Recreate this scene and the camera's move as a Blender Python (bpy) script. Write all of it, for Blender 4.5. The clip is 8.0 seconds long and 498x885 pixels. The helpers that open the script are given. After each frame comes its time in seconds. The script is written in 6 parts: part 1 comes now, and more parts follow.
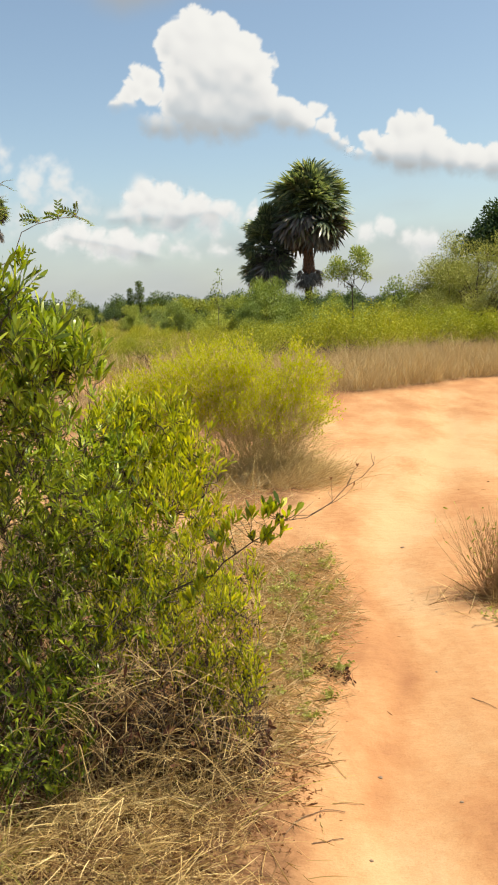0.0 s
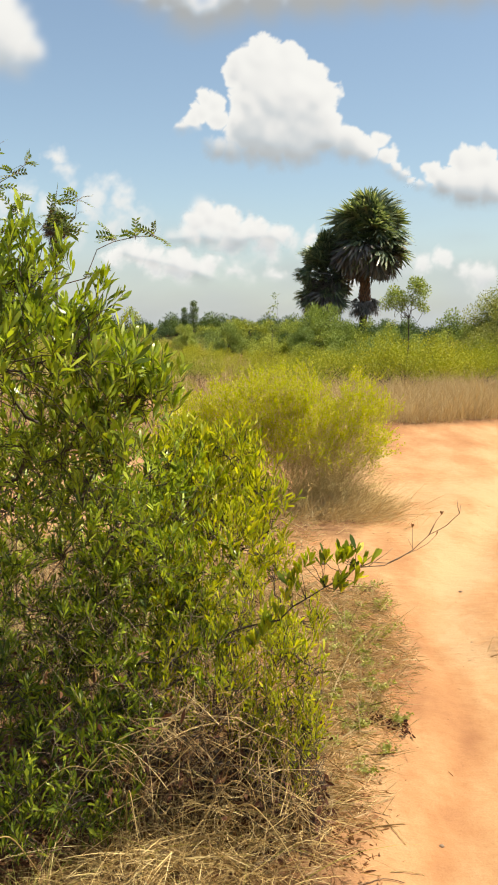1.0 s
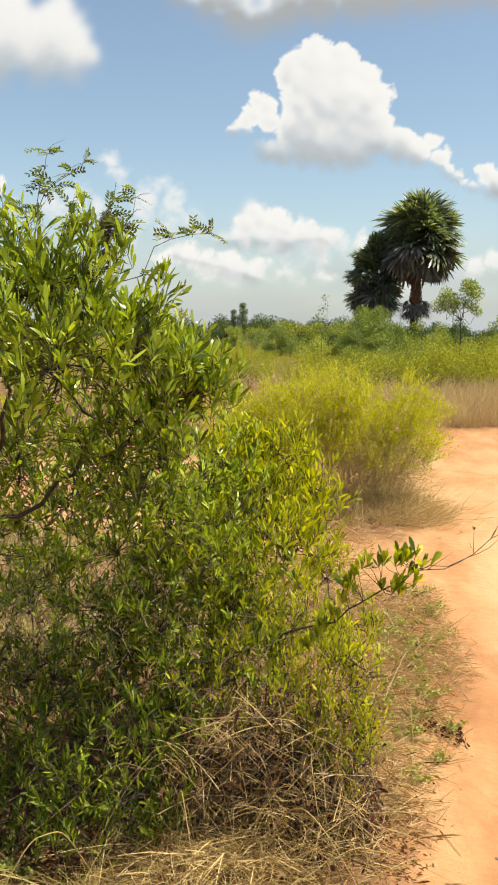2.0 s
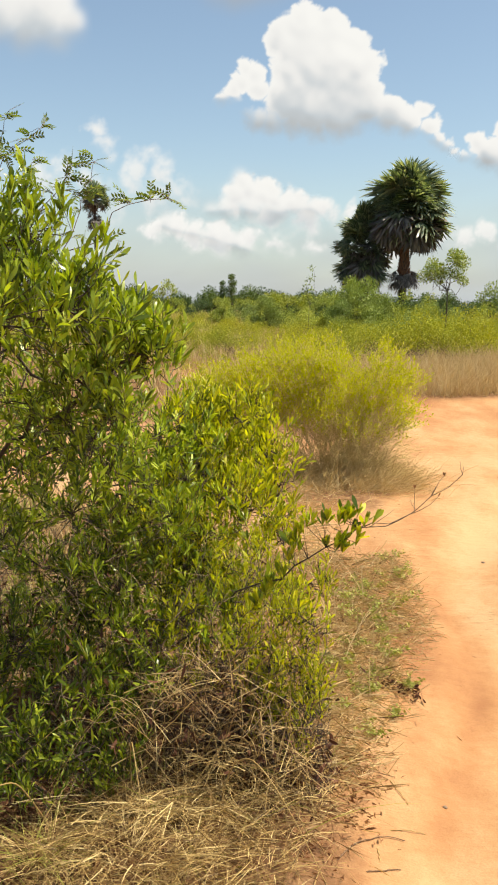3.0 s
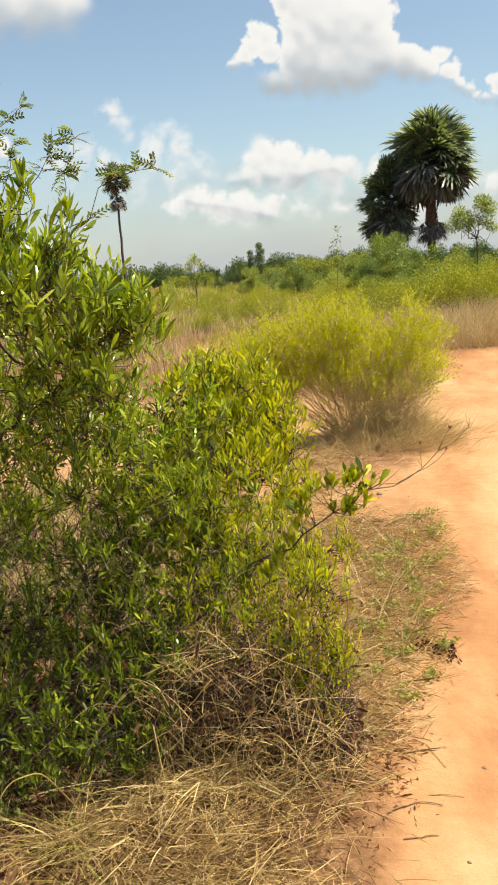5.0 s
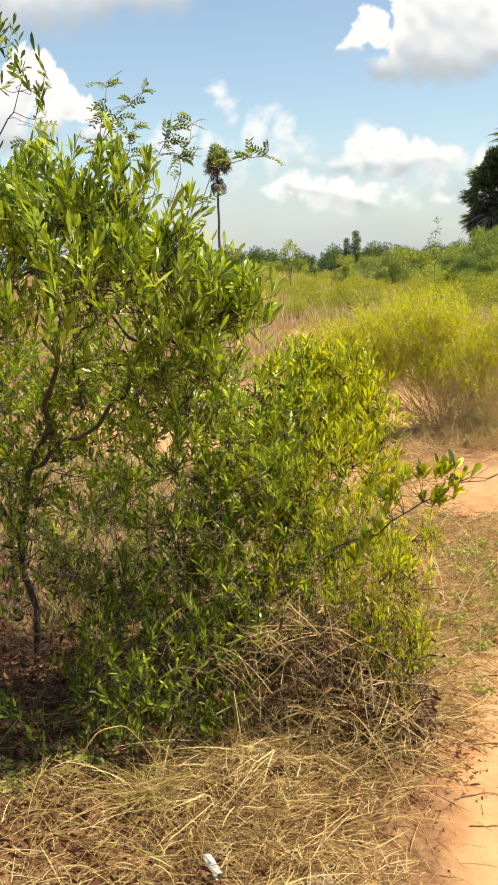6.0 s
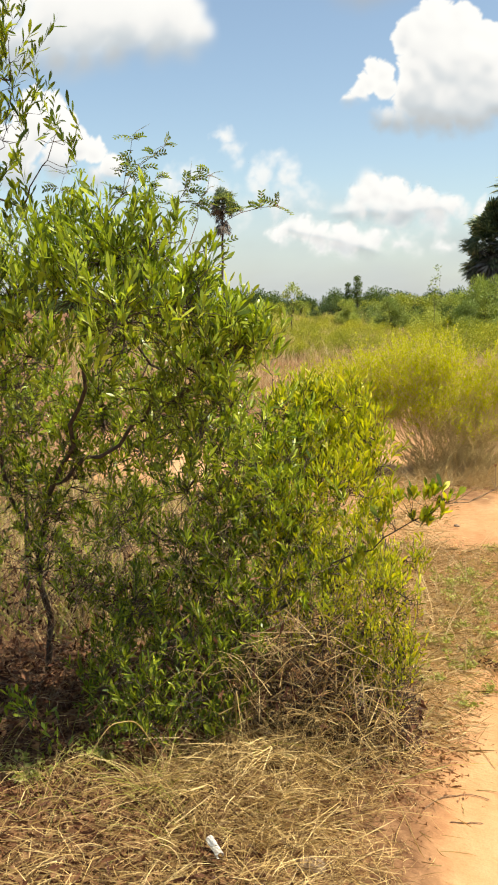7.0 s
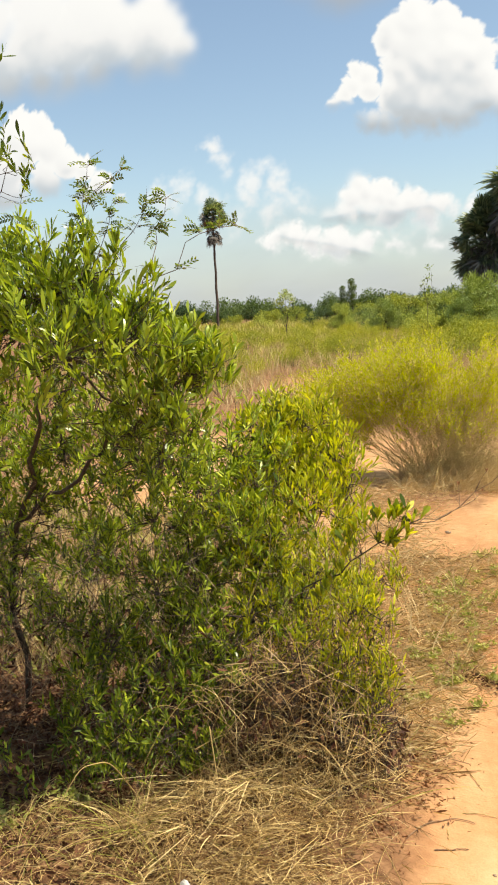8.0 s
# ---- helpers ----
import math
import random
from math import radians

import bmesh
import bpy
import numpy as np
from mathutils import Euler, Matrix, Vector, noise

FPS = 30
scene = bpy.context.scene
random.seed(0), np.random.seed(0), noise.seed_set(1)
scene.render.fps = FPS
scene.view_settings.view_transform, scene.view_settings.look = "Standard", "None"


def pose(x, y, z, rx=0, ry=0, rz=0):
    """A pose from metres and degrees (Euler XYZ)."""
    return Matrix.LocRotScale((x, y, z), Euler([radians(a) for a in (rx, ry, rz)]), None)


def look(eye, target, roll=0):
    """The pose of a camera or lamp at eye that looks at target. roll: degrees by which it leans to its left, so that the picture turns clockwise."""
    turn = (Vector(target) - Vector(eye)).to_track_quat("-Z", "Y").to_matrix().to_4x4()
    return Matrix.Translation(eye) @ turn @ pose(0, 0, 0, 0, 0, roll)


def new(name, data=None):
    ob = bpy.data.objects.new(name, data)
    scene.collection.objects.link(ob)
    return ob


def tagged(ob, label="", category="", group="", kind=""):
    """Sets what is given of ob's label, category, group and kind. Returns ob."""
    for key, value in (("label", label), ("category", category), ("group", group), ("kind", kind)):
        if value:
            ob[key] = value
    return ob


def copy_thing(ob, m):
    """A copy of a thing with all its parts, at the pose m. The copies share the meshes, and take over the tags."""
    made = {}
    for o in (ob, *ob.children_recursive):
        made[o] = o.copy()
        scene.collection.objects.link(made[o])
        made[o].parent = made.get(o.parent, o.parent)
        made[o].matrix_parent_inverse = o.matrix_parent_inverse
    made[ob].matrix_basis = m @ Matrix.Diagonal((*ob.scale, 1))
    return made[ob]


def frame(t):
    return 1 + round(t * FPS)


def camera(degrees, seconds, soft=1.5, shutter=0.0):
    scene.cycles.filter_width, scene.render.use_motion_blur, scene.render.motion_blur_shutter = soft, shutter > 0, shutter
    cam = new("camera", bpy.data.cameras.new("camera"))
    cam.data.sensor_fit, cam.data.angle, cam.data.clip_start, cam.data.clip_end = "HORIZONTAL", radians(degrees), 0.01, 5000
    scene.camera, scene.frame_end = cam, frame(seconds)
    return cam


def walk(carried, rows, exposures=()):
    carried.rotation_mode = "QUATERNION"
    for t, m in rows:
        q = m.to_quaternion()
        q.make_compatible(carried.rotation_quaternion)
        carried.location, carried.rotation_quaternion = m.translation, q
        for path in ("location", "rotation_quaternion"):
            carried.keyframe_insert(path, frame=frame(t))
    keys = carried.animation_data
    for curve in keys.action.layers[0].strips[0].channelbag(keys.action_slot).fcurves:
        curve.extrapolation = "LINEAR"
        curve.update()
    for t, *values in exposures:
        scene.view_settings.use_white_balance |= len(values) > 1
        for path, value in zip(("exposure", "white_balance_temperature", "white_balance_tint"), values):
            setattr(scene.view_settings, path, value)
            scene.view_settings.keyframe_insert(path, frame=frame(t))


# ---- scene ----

# ---- camera ----
cam = camera(32.6, 8.0, soft=2.0)
PATH = [
    (0, (0.003, -0.095, 1.522), (-0.001, 1.881, 1.213), -2.2),
    (0.5, (-0.034, -0.039, 1.528), (-0.053, 1.938, 1.226), 0.3),
    (1, (-0.086, 0.033, 1.54), (-0.195, 2.014, 1.286), 0.7),
    (1.5, (-0.125, 0.063, 1.525), (-0.288, 2.043, 1.294), 0.7),
    (1.7, (-0.137, 0.064, 1.527), (-0.357, 2.038, 1.289), 1.1),
    (2.8, (0.001, 0.029, 1.509), (-0.207, 1.995, 1.211), 1.1),
    (3, (0.006, 0.027, 1.504), (-0.189, 1.992, 1.189), 0.9),
    (3.5, (0.043, 0.031, 1.503), (-0.159, 1.991, 1.164), 0.6),
    (4, (0.055, 0.043, 1.506), (-0.174, 2.002, 1.173), -0.3),
    (4.2, (0.074, 0.05, 1.502), (-0.149, 2.009, 1.163), -0.7),
    (5.3, (0.123, 0.125, 1.485), (-0.191, 2.062, 1.098), -5.1),
    (5.5, (0.127, 0.087, 1.487), (-0.192, 2.024, 1.104), -4.3),
    (6, (0.095, 0.027, 1.494), (-0.391, 1.925, 1.091), -1.7),
    (6.5, (0.106, -0.11, 1.49), (-0.362, 1.8, 1.126), -1.2),
    (7, (0.126, -0.222, 1.487), (-0.357, 1.693, 1.176), -0.1),
    (7.5, (0.173, -0.189, 1.527), (-0.277, 1.735, 1.219), -0.4),
    (8, (0.24, -0.132, 1.532), (-0.251, 1.784, 1.24), -3.2),
]
walk(cam, [(t, look(eye, target, roll)) for t, eye, target, roll in PATH], [(0.0, 0.70, 7200, 9), (1.5, 0.76, 7200, 9), (4.0, 0.75, 7200, 9), (5.4, 0.78, 7200, 9), (6.0, 0.95, 7200, 9), (7.0, 0.89, 7200, 9), (8.0, 0.85, 7200, 9)])

# ---- world, sun, sky ----
SUN_EL, SUN_AZ = 62.0, 92.0          # degrees; azimuth clockwise from +y
world = bpy.data.worlds.new("world")
scene.world = world
world.use_nodes = True
wn = world.node_tree.nodes
sky = wn.new("ShaderNodeTexSky")
sky.sky_type, sky.sun_disc = "NISHITA", False
sky.sun_elevation, sky.sun_rotation = radians(SUN_EL), radians(SUN_AZ)
sky.air_density, sky.dust_density, sky.ozone_density = 1.0, 1.2, 1.2
wn["Background"].inputs["Strength"].default_value = 0.098
sky_tint = wn.new("ShaderNodeMix")          # multiplies the sky's light to a slightly more cyan tint
sky_tint.data_type, sky_tint.blend_type, sky_tint.inputs[0].default_value = "RGBA", "MULTIPLY", 1.0
sky_tint.inputs[7].default_value = (0.975, 1.012, 1.0, 1)
world.node_tree.links.new(sky.outputs["Color"], sky_tint.inputs[6])
world.node_tree.links.new(sky_tint.outputs[2], wn["Background"].inputs["Color"])

sun_data = bpy.data.lights.new("sun", "SUN")
sun_data.energy, sun_data.angle, sun_data.color = 5.0, radians(0.6), (1.0, 0.95, 0.86)
sun = new("sun", sun_data)
sx = math.sin(radians(SUN_AZ)) * math.cos(radians(SUN_EL))
sy = math.cos(radians(SUN_AZ)) * math.cos(radians(SUN_EL))
sun.matrix_world = look((sx * 100, sy * 100, math.sin(radians(SUN_EL)) * 100), (0, 0, 0))

rng = np.random.default_rng(7)


# ---- noise on arrays ----
def lattice(ix, iy, seed):
    h = (ix.astype(np.int64) * 374761393 + iy.astype(np.int64) * 668265263 + seed * 982451653) & 0x7FFFFFFF
    h = ((h ^ (h >> 13)) * 1274126177) & 0x7FFFFFFF
    return ((h ^ (h >> 16)) & 0xFFFF) / 65535.0


def vnoise(x, y, seed=0):
    ix, iy = np.floor(x), np.floor(y)
    fx, fy = x - ix, y - iy
    fx, fy = fx * fx * (3 - 2 * fx), fy * fy * (3 - 2 * fy)
    a, b = lattice(ix, iy, seed), lattice(ix + 1, iy, seed)
    c, d = lattice(ix, iy + 1, seed), lattice(ix + 1, iy + 1, seed)
    return (a * (1 - fx) + b * fx) * (1 - fy) + (c * (1 - fx) + d * fx) * fy


def fbm(x, y, seed=0, octaves=4):
    total, amp, norm = 0.0, 1.0, 0.0
    for o in range(octaves):
        total = total + amp * vnoise(x * 2**o, y * 2**o, seed + o)
        norm, amp = norm + amp, amp * 0.5
    return total / norm


def smooth(a, b, v):
    s = np.clip((v - a) / (b - a), 0, 1)
    return s * s * (3 - 2 * s)


# ---- materials ----
def material(name):
    m = bpy.data.materials.new(name)
    m.use_nodes = True
    nt = m.node_tree
    nt.nodes.clear()
    out = nt.nodes.new("ShaderNodeOutputMaterial")
    return m, nt.nodes, nt.links, out


def ramp(nodes, stops):
    r = nodes.new("ShaderNodeValToRGB")
    els = r.color_ramp.elements
    while len(els) < len(stops):
        els.new(0.5)
    for e, (p, c) in zip(els, stops):
        e.position, e.color = p, (*c, 1)
    return r


def noise_tex(nodes, links, scale, detail=4, rough=0.6, coord="Object"):
    tc = nodes.new("ShaderNodeTexCoord")
    n = nodes.new("ShaderNodeTexNoise")
    n.inputs["Scale"].default_value, n.inputs["Detail"].default_value = scale, detail
    n.inputs["Roughness"].default_value = rough
    links.new(tc.outputs[coord], n.inputs["Vector"])
    return n


def leaf_material(name, stops, translucent=0.4, rough=0.45, per_object=False, spots=60.0, gloss=0.25, vary=0.0, passed=(1.35, 1.35, 0.5)):
    """Leaf: colour by chance from piece to piece, light passing through, fine mottling."""
    m, nodes, links, out = material(name)
    r = ramp(nodes, stops)
    if per_object:
        info = nodes.new("ShaderNodeObjectInfo")
    else:
        info = nodes.new("ShaderNodeNewGeometry")
    n = noise_tex(nodes, links, spots, 3)
    mix = nodes.new("ShaderNodeMix")
    mix.data_type, mix.inputs[0].default_value = "FLOAT", 0.25
    links.new(info.outputs["Random" if per_object else "Random Per Island"], mix.inputs[2])
    links.new(n.outputs["Fac"], mix.inputs[3])
    links.new(mix.outputs[0], r.inputs["Fac"])
    bsdf = nodes.new("ShaderNodeBsdfPrincipled")
    bsdf.inputs["Roughness"].default_value = rough
    bsdf.inputs["Specular IOR Level"].default_value = gloss
    links.new(r.outputs["Color"], bsdf.inputs["Base Color"])
    colour = r.outputs["Color"]
    if vary:
        who = nodes.new("ShaderNodeObjectInfo")
        own = ramp(nodes, [(0.0, (1 - vary, 1 - vary * 0.8, 1 - vary * 0.4)), (0.5, (1.0, 1.0, 1.0)), (1.0, (1 + vary * 0.5, 1 + vary * 0.3, 1 - vary * 0.3))])
        links.new(who.outputs["Random"], own.inputs["Fac"])
        tint = nodes.new("ShaderNodeMix")
        tint.data_type, tint.blend_type, tint.inputs[0].default_value = "RGBA", "MULTIPLY", 1.0
        links.new(colour, tint.inputs[6])
        links.new(own.outputs["Color"], tint.inputs[7])
        colour = tint.outputs[2]
        links.new(colour, bsdf.inputs["Base Color"])
    tr = nodes.new("ShaderNodeBsdfTranslucent")
    bright = nodes.new("ShaderNodeMix")
    bright.data_type, bright.blend_type, bright.inputs[0].default_value = "RGBA", "MULTIPLY", 1.0
    bright.inputs[7].default_value = (*passed, 1)
    links.new(colour, bright.inputs[6])
    links.new(bright.outputs[2], tr.inputs["Color"])
    sh = nodes.new("ShaderNodeMixShader")
    sh.inputs[0].default_value = translucent
    links.new(bsdf.outputs[0], sh.inputs[1])
    links.new(tr.outputs[0], sh.inputs[2])
    links.new(sh.outputs[0], out.inputs["Surface"])
    return m


def solid_material(name, stops, scale, rough=0.85, bump=0.4, detail=5, coord="Object", bump_scale=None):
    m, nodes, links, out = material(name)
    n = noise_tex(nodes, links, scale, detail, 0.65, coord)
    r = ramp(nodes, stops)
    links.new(n.outputs["Fac"], r.inputs["Fac"])
    bsdf = nodes.new("ShaderNodeBsdfPrincipled")
    bsdf.inputs["Roughness"].default_value = rough
    bsdf.inputs["Specular IOR Level"].default_value = 0.2
    links.new(r.outputs["Color"], bsdf.inputs["Base Color"])
    b = nodes.new("ShaderNodeBump")
    b.inputs["Strength"].default_value, b.inputs["Distance"].default_value = bump, 0.01
    n2 = noise_tex(nodes, links, bump_scale or scale * 3, 5, 0.7, coord)
    links.new(n2.outputs["Fac"], b.inputs["Height"])
    links.new(b.outputs["Normal"], bsdf.inputs["Normal"])
    links.new(bsdf.outputs[0], out.inputs["Surface"])
    return m


GREEN_STOPS = [(0.0, (0.020, 0.048, 0.007)), (0.28, (0.10, 0.15, 0.014)), (0.48, (0.23, 0.29, 0.022)), (0.78, (0.37, 0.455, 0.04)), (0.95, (0.55, 0.57, 0.05)), (1.0, (0.76, 0.56, 0.05))]
YOUNG_STOPS = [(0.0, (0.06, 0.09, 0.010)), (0.30, (0.25, 0.29, 0.018)), (0.70, (0.49, 0.485, 0.03)), (1.0, (0.70, 0.61, 0.05))]
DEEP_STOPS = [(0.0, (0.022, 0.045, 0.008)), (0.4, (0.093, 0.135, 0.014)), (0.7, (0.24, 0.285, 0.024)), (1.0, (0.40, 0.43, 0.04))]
SHRUB_LEAF = leaf_material("shrub_leaf", GREEN_STOPS, 0.40, 0.32, gloss=0.42)
SHRUB_LEAF_ONE = leaf_material("shrub_leaf_single", GREEN_STOPS, 0.40, 0.32, per_object=True, gloss=0.42)
YOUNG_LEAF = leaf_material("young_shrub_leaf", YOUNG_STOPS, 0.5, 0.4)
YOUNG_LEAF_ONE = leaf_material("young_shrub_leaf_single", YOUNG_STOPS, 0.5, 0.4, per_object=True)
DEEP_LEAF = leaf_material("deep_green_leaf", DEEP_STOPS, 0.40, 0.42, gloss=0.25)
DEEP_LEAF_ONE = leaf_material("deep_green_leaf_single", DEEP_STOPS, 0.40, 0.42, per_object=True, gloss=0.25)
WEED_LEAF = leaf_material("weed_leaf", [(0.0, (0.18, 0.20, 0.045)), (0.6, (0.33, 0.34, 0.09)), (1.0, (0.52, 0.50, 0.19))], 0.4, 0.55)
PINNATE_LEAF = leaf_material("pinnate_leaf", [(0.0, (0.06, 0.10, 0.03)), (0.5, (0.13, 0.18, 0.05)), (1.0, (0.30, 0.34, 0.12))], 0.4, 0.5)
BROOM_LEAF = leaf_material("broom_leaf", [(0.0, (0.24, 0.272, 0.008)), (0.5, (0.425, 0.438, 0.011)), (1.0, (0.57, 0.545, 0.024))], 0.55, 0.6)
FIELD_LEAF = leaf_material("field_leaf", [(0.0, (0.21, 0.235, 0.018)), (0.5, (0.30, 0.315, 0.025)), (1.0, (0.40, 0.385, 0.04))], 0.28, 0.65, vary=0.3)
HERB_LEAF = leaf_material("field_herb", [(0.0, (0.24, 0.235, 0.06)), (0.5, (0.38, 0.36, 0.09)), (1.0, (0.54, 0.48, 0.17))], 0.28, 0.65)
GREEN_LEAF = leaf_material("green_shrub_leaf", [(0.0, (0.12, 0.165, 0.03)), (0.6, (0.23, 0.28, 0.045)), (1.0, (0.36, 0.38, 0.07))], 0.2, 0.6, vary=0.45)
PALE_LEAF = leaf_material("pale_tree_leaf", [(0.0, (0.17, 0.22, 0.05)), (0.6, (0.30, 0.36, 0.08)), (1.0, (0.46, 0.48, 0.14))], 0.25, 0.6, vary=0.45)
DARK_LEAF = leaf_material("dark_tree_leaf", [(0.0, (0.04, 0.07, 0.024)), (0.6, (0.08, 0.125, 0.04)), (1.0, (0.15, 0.19, 0.06))], 0.3, 0.6, vary=0.45)
ACACIA_LEAF = leaf_material("acacia_leaf", [(0.0, (0.23, 0.245, 0.065)), (0.6, (0.31, 0.32, 0.095)), (1.0, (0.40, 0.40, 0.14))], 0.25, 0.7)
PALM_LEAF = leaf_material("palm_leaf", [(0.0, (0.07, 0.10, 0.062)), (0.55, (0.155, 0.20, 0.12)), (1.0, (0.50, 0.52, 0.36))], 0.3, 0.34, spots=3.0)
PALM_DEAD = leaf_material("dead_palm_leaf", [(0.0, (0.066, 0.060, 0.053)), (1.0, (0.245, 0.218, 0.186))], 0.1, 0.8, spots=3.0, passed=(1.2, 1.02, 0.75))
STRAW = leaf_material("straw", [(0.0, (0.05, 0.025, 0.010)), (0.3, (0.18, 0.11, 0.042)), (0.56, (0.43, 0.30, 0.115)), (0.8, (0.71, 0.55, 0.25)), (1.0, (0.92, 0.78, 0.44))], 0.28, 0.5, passed=(1.2, 1.02, 0.75))
STRAW_FAR = leaf_material("dry_field_grass", [(0.0, (0.33, 0.235, 0.105)), (0.5, (0.47, 0.36, 0.18)), (1.0, (0.58, 0.47, 0.27))], 0.35, 0.75, spots=2.0, passed=(1.2, 1.02, 0.75))
GREEN_GRASS = leaf_material("green_grass", [(0.0, (0.20, 0.24, 0.04)), (1.0, (0.48, 0.46, 0.12))], 0.4, 0.5)
# dead-leaf brown, darkened to hold the shade under the shrubs
SHADED_DEAD_LEAF = leaf_material("shaded_dead_leaf", [(0.0, (0.035, 0.013, 0.007)), (0.6, (0.095, 0.036, 0.018)), (1.0, (0.22, 0.105, 0.05))], 0.15, 0.7, passed=(1.2, 1.02, 0.75))
BROWN_LITTER = leaf_material("brown_litter", [(0.0, (0.13, 0.055, 0.026)), (0.6, (0.29, 0.145, 0.066)), (1.0, (0.46, 0.28, 0.14))], 0.15, 0.75, passed=(1.2, 1.02, 0.75))
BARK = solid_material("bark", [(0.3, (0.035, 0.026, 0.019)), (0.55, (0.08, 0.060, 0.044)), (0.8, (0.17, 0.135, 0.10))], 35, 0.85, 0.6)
DRY_TWIG = solid_material("dry_twig", [(0.3, (0.085, 0.045, 0.026)), (0.7, (0.28, 0.17, 0.095))], 40, 0.85, 0.4)
PALE_TWIG = solid_material("pale_dry_twig", [(0.3, (0.12, 0.08, 0.05)), (0.7, (0.33, 0.24, 0.155))], 40, 0.85, 0.4)
TUFT_STEM = solid_material("tuft_stem", [(0.3, (0.24, 0.135, 0.06)), (0.7, (0.50, 0.32, 0.15))], 40, 0.85, 0.4)
BROOM_TWIG = solid_material("broom_twig", [(0.3, (0.36, 0.27, 0.10)), (0.7, (0.62, 0.49, 0.21))], 40, 0.85, 0.4)
PALM_BOOT = solid_material("palm_leaf_base", [(0.3, (0.10, 0.048, 0.028)), (0.7, (0.27, 0.14, 0.085))], 6, 0.9, 0.9)
PALM_BARK = solid_material("palm_bark", [(0.3, (0.03, 0.024, 0.02)), (0.7, (0.12, 0.088, 0.068))], 4, 0.9, 0.8)
PAPER = solid_material("paper", [(0.3, (0.62, 0.60, 0.55)), (0.7, (0.78, 0.77, 0.73))], 12, 0.6, 0.2)
STONE = solid_material("stone", [(0.3, (0.17, 0.115, 0.075)), (0.7, (0.30, 0.22, 0.15))], 30, 0.85, 0.5)


def ground_material():
    """Orange sand on the track and soil with brown litter beside it; the plan of the track is the mesh's own attribute."""
    m, nodes, links, out = material("sandy_ground")
    big = noise_tex(nodes, links, 1.0, 4, 0.55)
    stretch = nodes.new("ShaderNodeMapping")
    stretch.inputs["Scale"].default_value = (1.7, 0.5, 1.0)
    stretch.inputs["Rotation"].default_value = (0, 0, 0.12)
    links.new(big.inputs["Vector"].links[0].from_socket, stretch.inputs["Vector"])
    links.new(stretch.outputs["Vector"], big.inputs["Vector"])
    fine = noise_tex(nodes, links, 14, 6, 0.7)
    grit = noise_tex(nodes, links, 160, 3, 0.8)
    sand = ramp(nodes, [(0.30, (0.275, 0.128, 0.058)), (0.43, (0.352, 0.175, 0.078)), (0.53, (0.40, 0.222, 0.104)), (0.66, (0.45, 0.282, 0.146))])
    # soil brown, lowered to carry the deep shade between the straws
    soil = ramp(nodes, [(0.3, (0.065, 0.032, 0.017)), (0.5, (0.165, 0.085, 0.042)), (0.75, (0.33, 0.19, 0.095))])
    both = nodes.new("ShaderNodeMix")
    both.data_type, both.inputs[0].default_value = "FLOAT", 0.3
    links.new(big.outputs["Fac"], both.inputs[2])
    links.new(fine.outputs["Fac"], both.inputs[3])
    links.new(both.outputs[0], sand.inputs["Fac"])
    links.new(fine.outputs["Fac"], soil.inputs["Fac"])
    at = nodes.new("ShaderNodeAttribute")
    at.attribute_name = "sand"
    mix = nodes.new("ShaderNodeMix")
    mix.data_type = "RGBA"
    links.new(at.outputs["Fac"], mix.inputs[0])
    links.new(soil.outputs["Color"], mix.inputs[6])
    links.new(sand.outputs["Color"], mix.inputs[7])
    # the rubbed pale track and the painted rut shade shift the sand's tone
    pale = nodes.new("ShaderNodeAttribute")
    pale.attribute_name = "worn_shade"
    tone_shift = nodes.new("ShaderNodeMath")
    tone_shift.operation, tone_shift.inputs[2].default_value = "MULTIPLY_ADD", -0.03
    tone_shift.inputs[1].default_value = 0.17
    links.new(pale.outputs["Fac"], tone_shift.inputs[0])
    toned = nodes.new("ShaderNodeMath")
    toned.operation = "ADD"
    links.new(both.outputs[0], toned.inputs[0])
    links.new(tone_shift.outputs[0], toned.inputs[1])
    links.new(toned.outputs[0], sand.inputs["Fac"])
    sp = nodes.new("ShaderNodeMix")
    sp.data_type, sp.blend_type, sp.inputs[0].default_value = "RGBA", "MULTIPLY", 0.35
    gr = ramp(nodes, [(0.3, (0.6, 0.55, 0.5)), (0.6, (1.1, 1.1, 1.1))])
    links.new(grit.outputs["Fac"], gr.inputs["Fac"])
    links.new(mix.outputs[2], sp.inputs[6])
    links.new(gr.outputs["Color"], sp.inputs[7])
    bsdf = nodes.new("ShaderNodeBsdfPrincipled")
    bsdf.inputs["Roughness"].default_value = 0.95
    bsdf.inputs["Specular IOR Level"].default_value = 0.1
    links.new(sp.outputs[2], bsdf.inputs["Base Color"])
    b1 = nodes.new("ShaderNodeBump")
    b1.inputs["Strength"].default_value, b1.inputs["Distance"].default_value = 0.5, 0.02
    links.new(fine.outputs["Fac"], b1.inputs["Height"])
    b2 = nodes.new("ShaderNodeBump")
    b2.inputs["Strength"].default_value, b2.inputs["Distance"].default_value = 0.35, 0.004
    links.new(grit.outputs["Fac"], b2.inputs["Height"])
    links.new(b1.outputs["Normal"], b2.inputs["Normal"])
    ripple = noise_tex(nodes, links, 1.0, 4, 0.6)
    lie = nodes.new("ShaderNodeMapping")
    lie.inputs["Scale"].default_value = (5.0, 24.0, 1.0)
    lie.inputs["Rotation"].default_value = (0, 0, -0.15)
    links.new(ripple.inputs["Vector"].links[0].from_socket, lie.inputs["Vector"])
    links.new(lie.outputs["Vector"], ripple.inputs["Vector"])
    b3 = nodes.new("ShaderNodeBump")
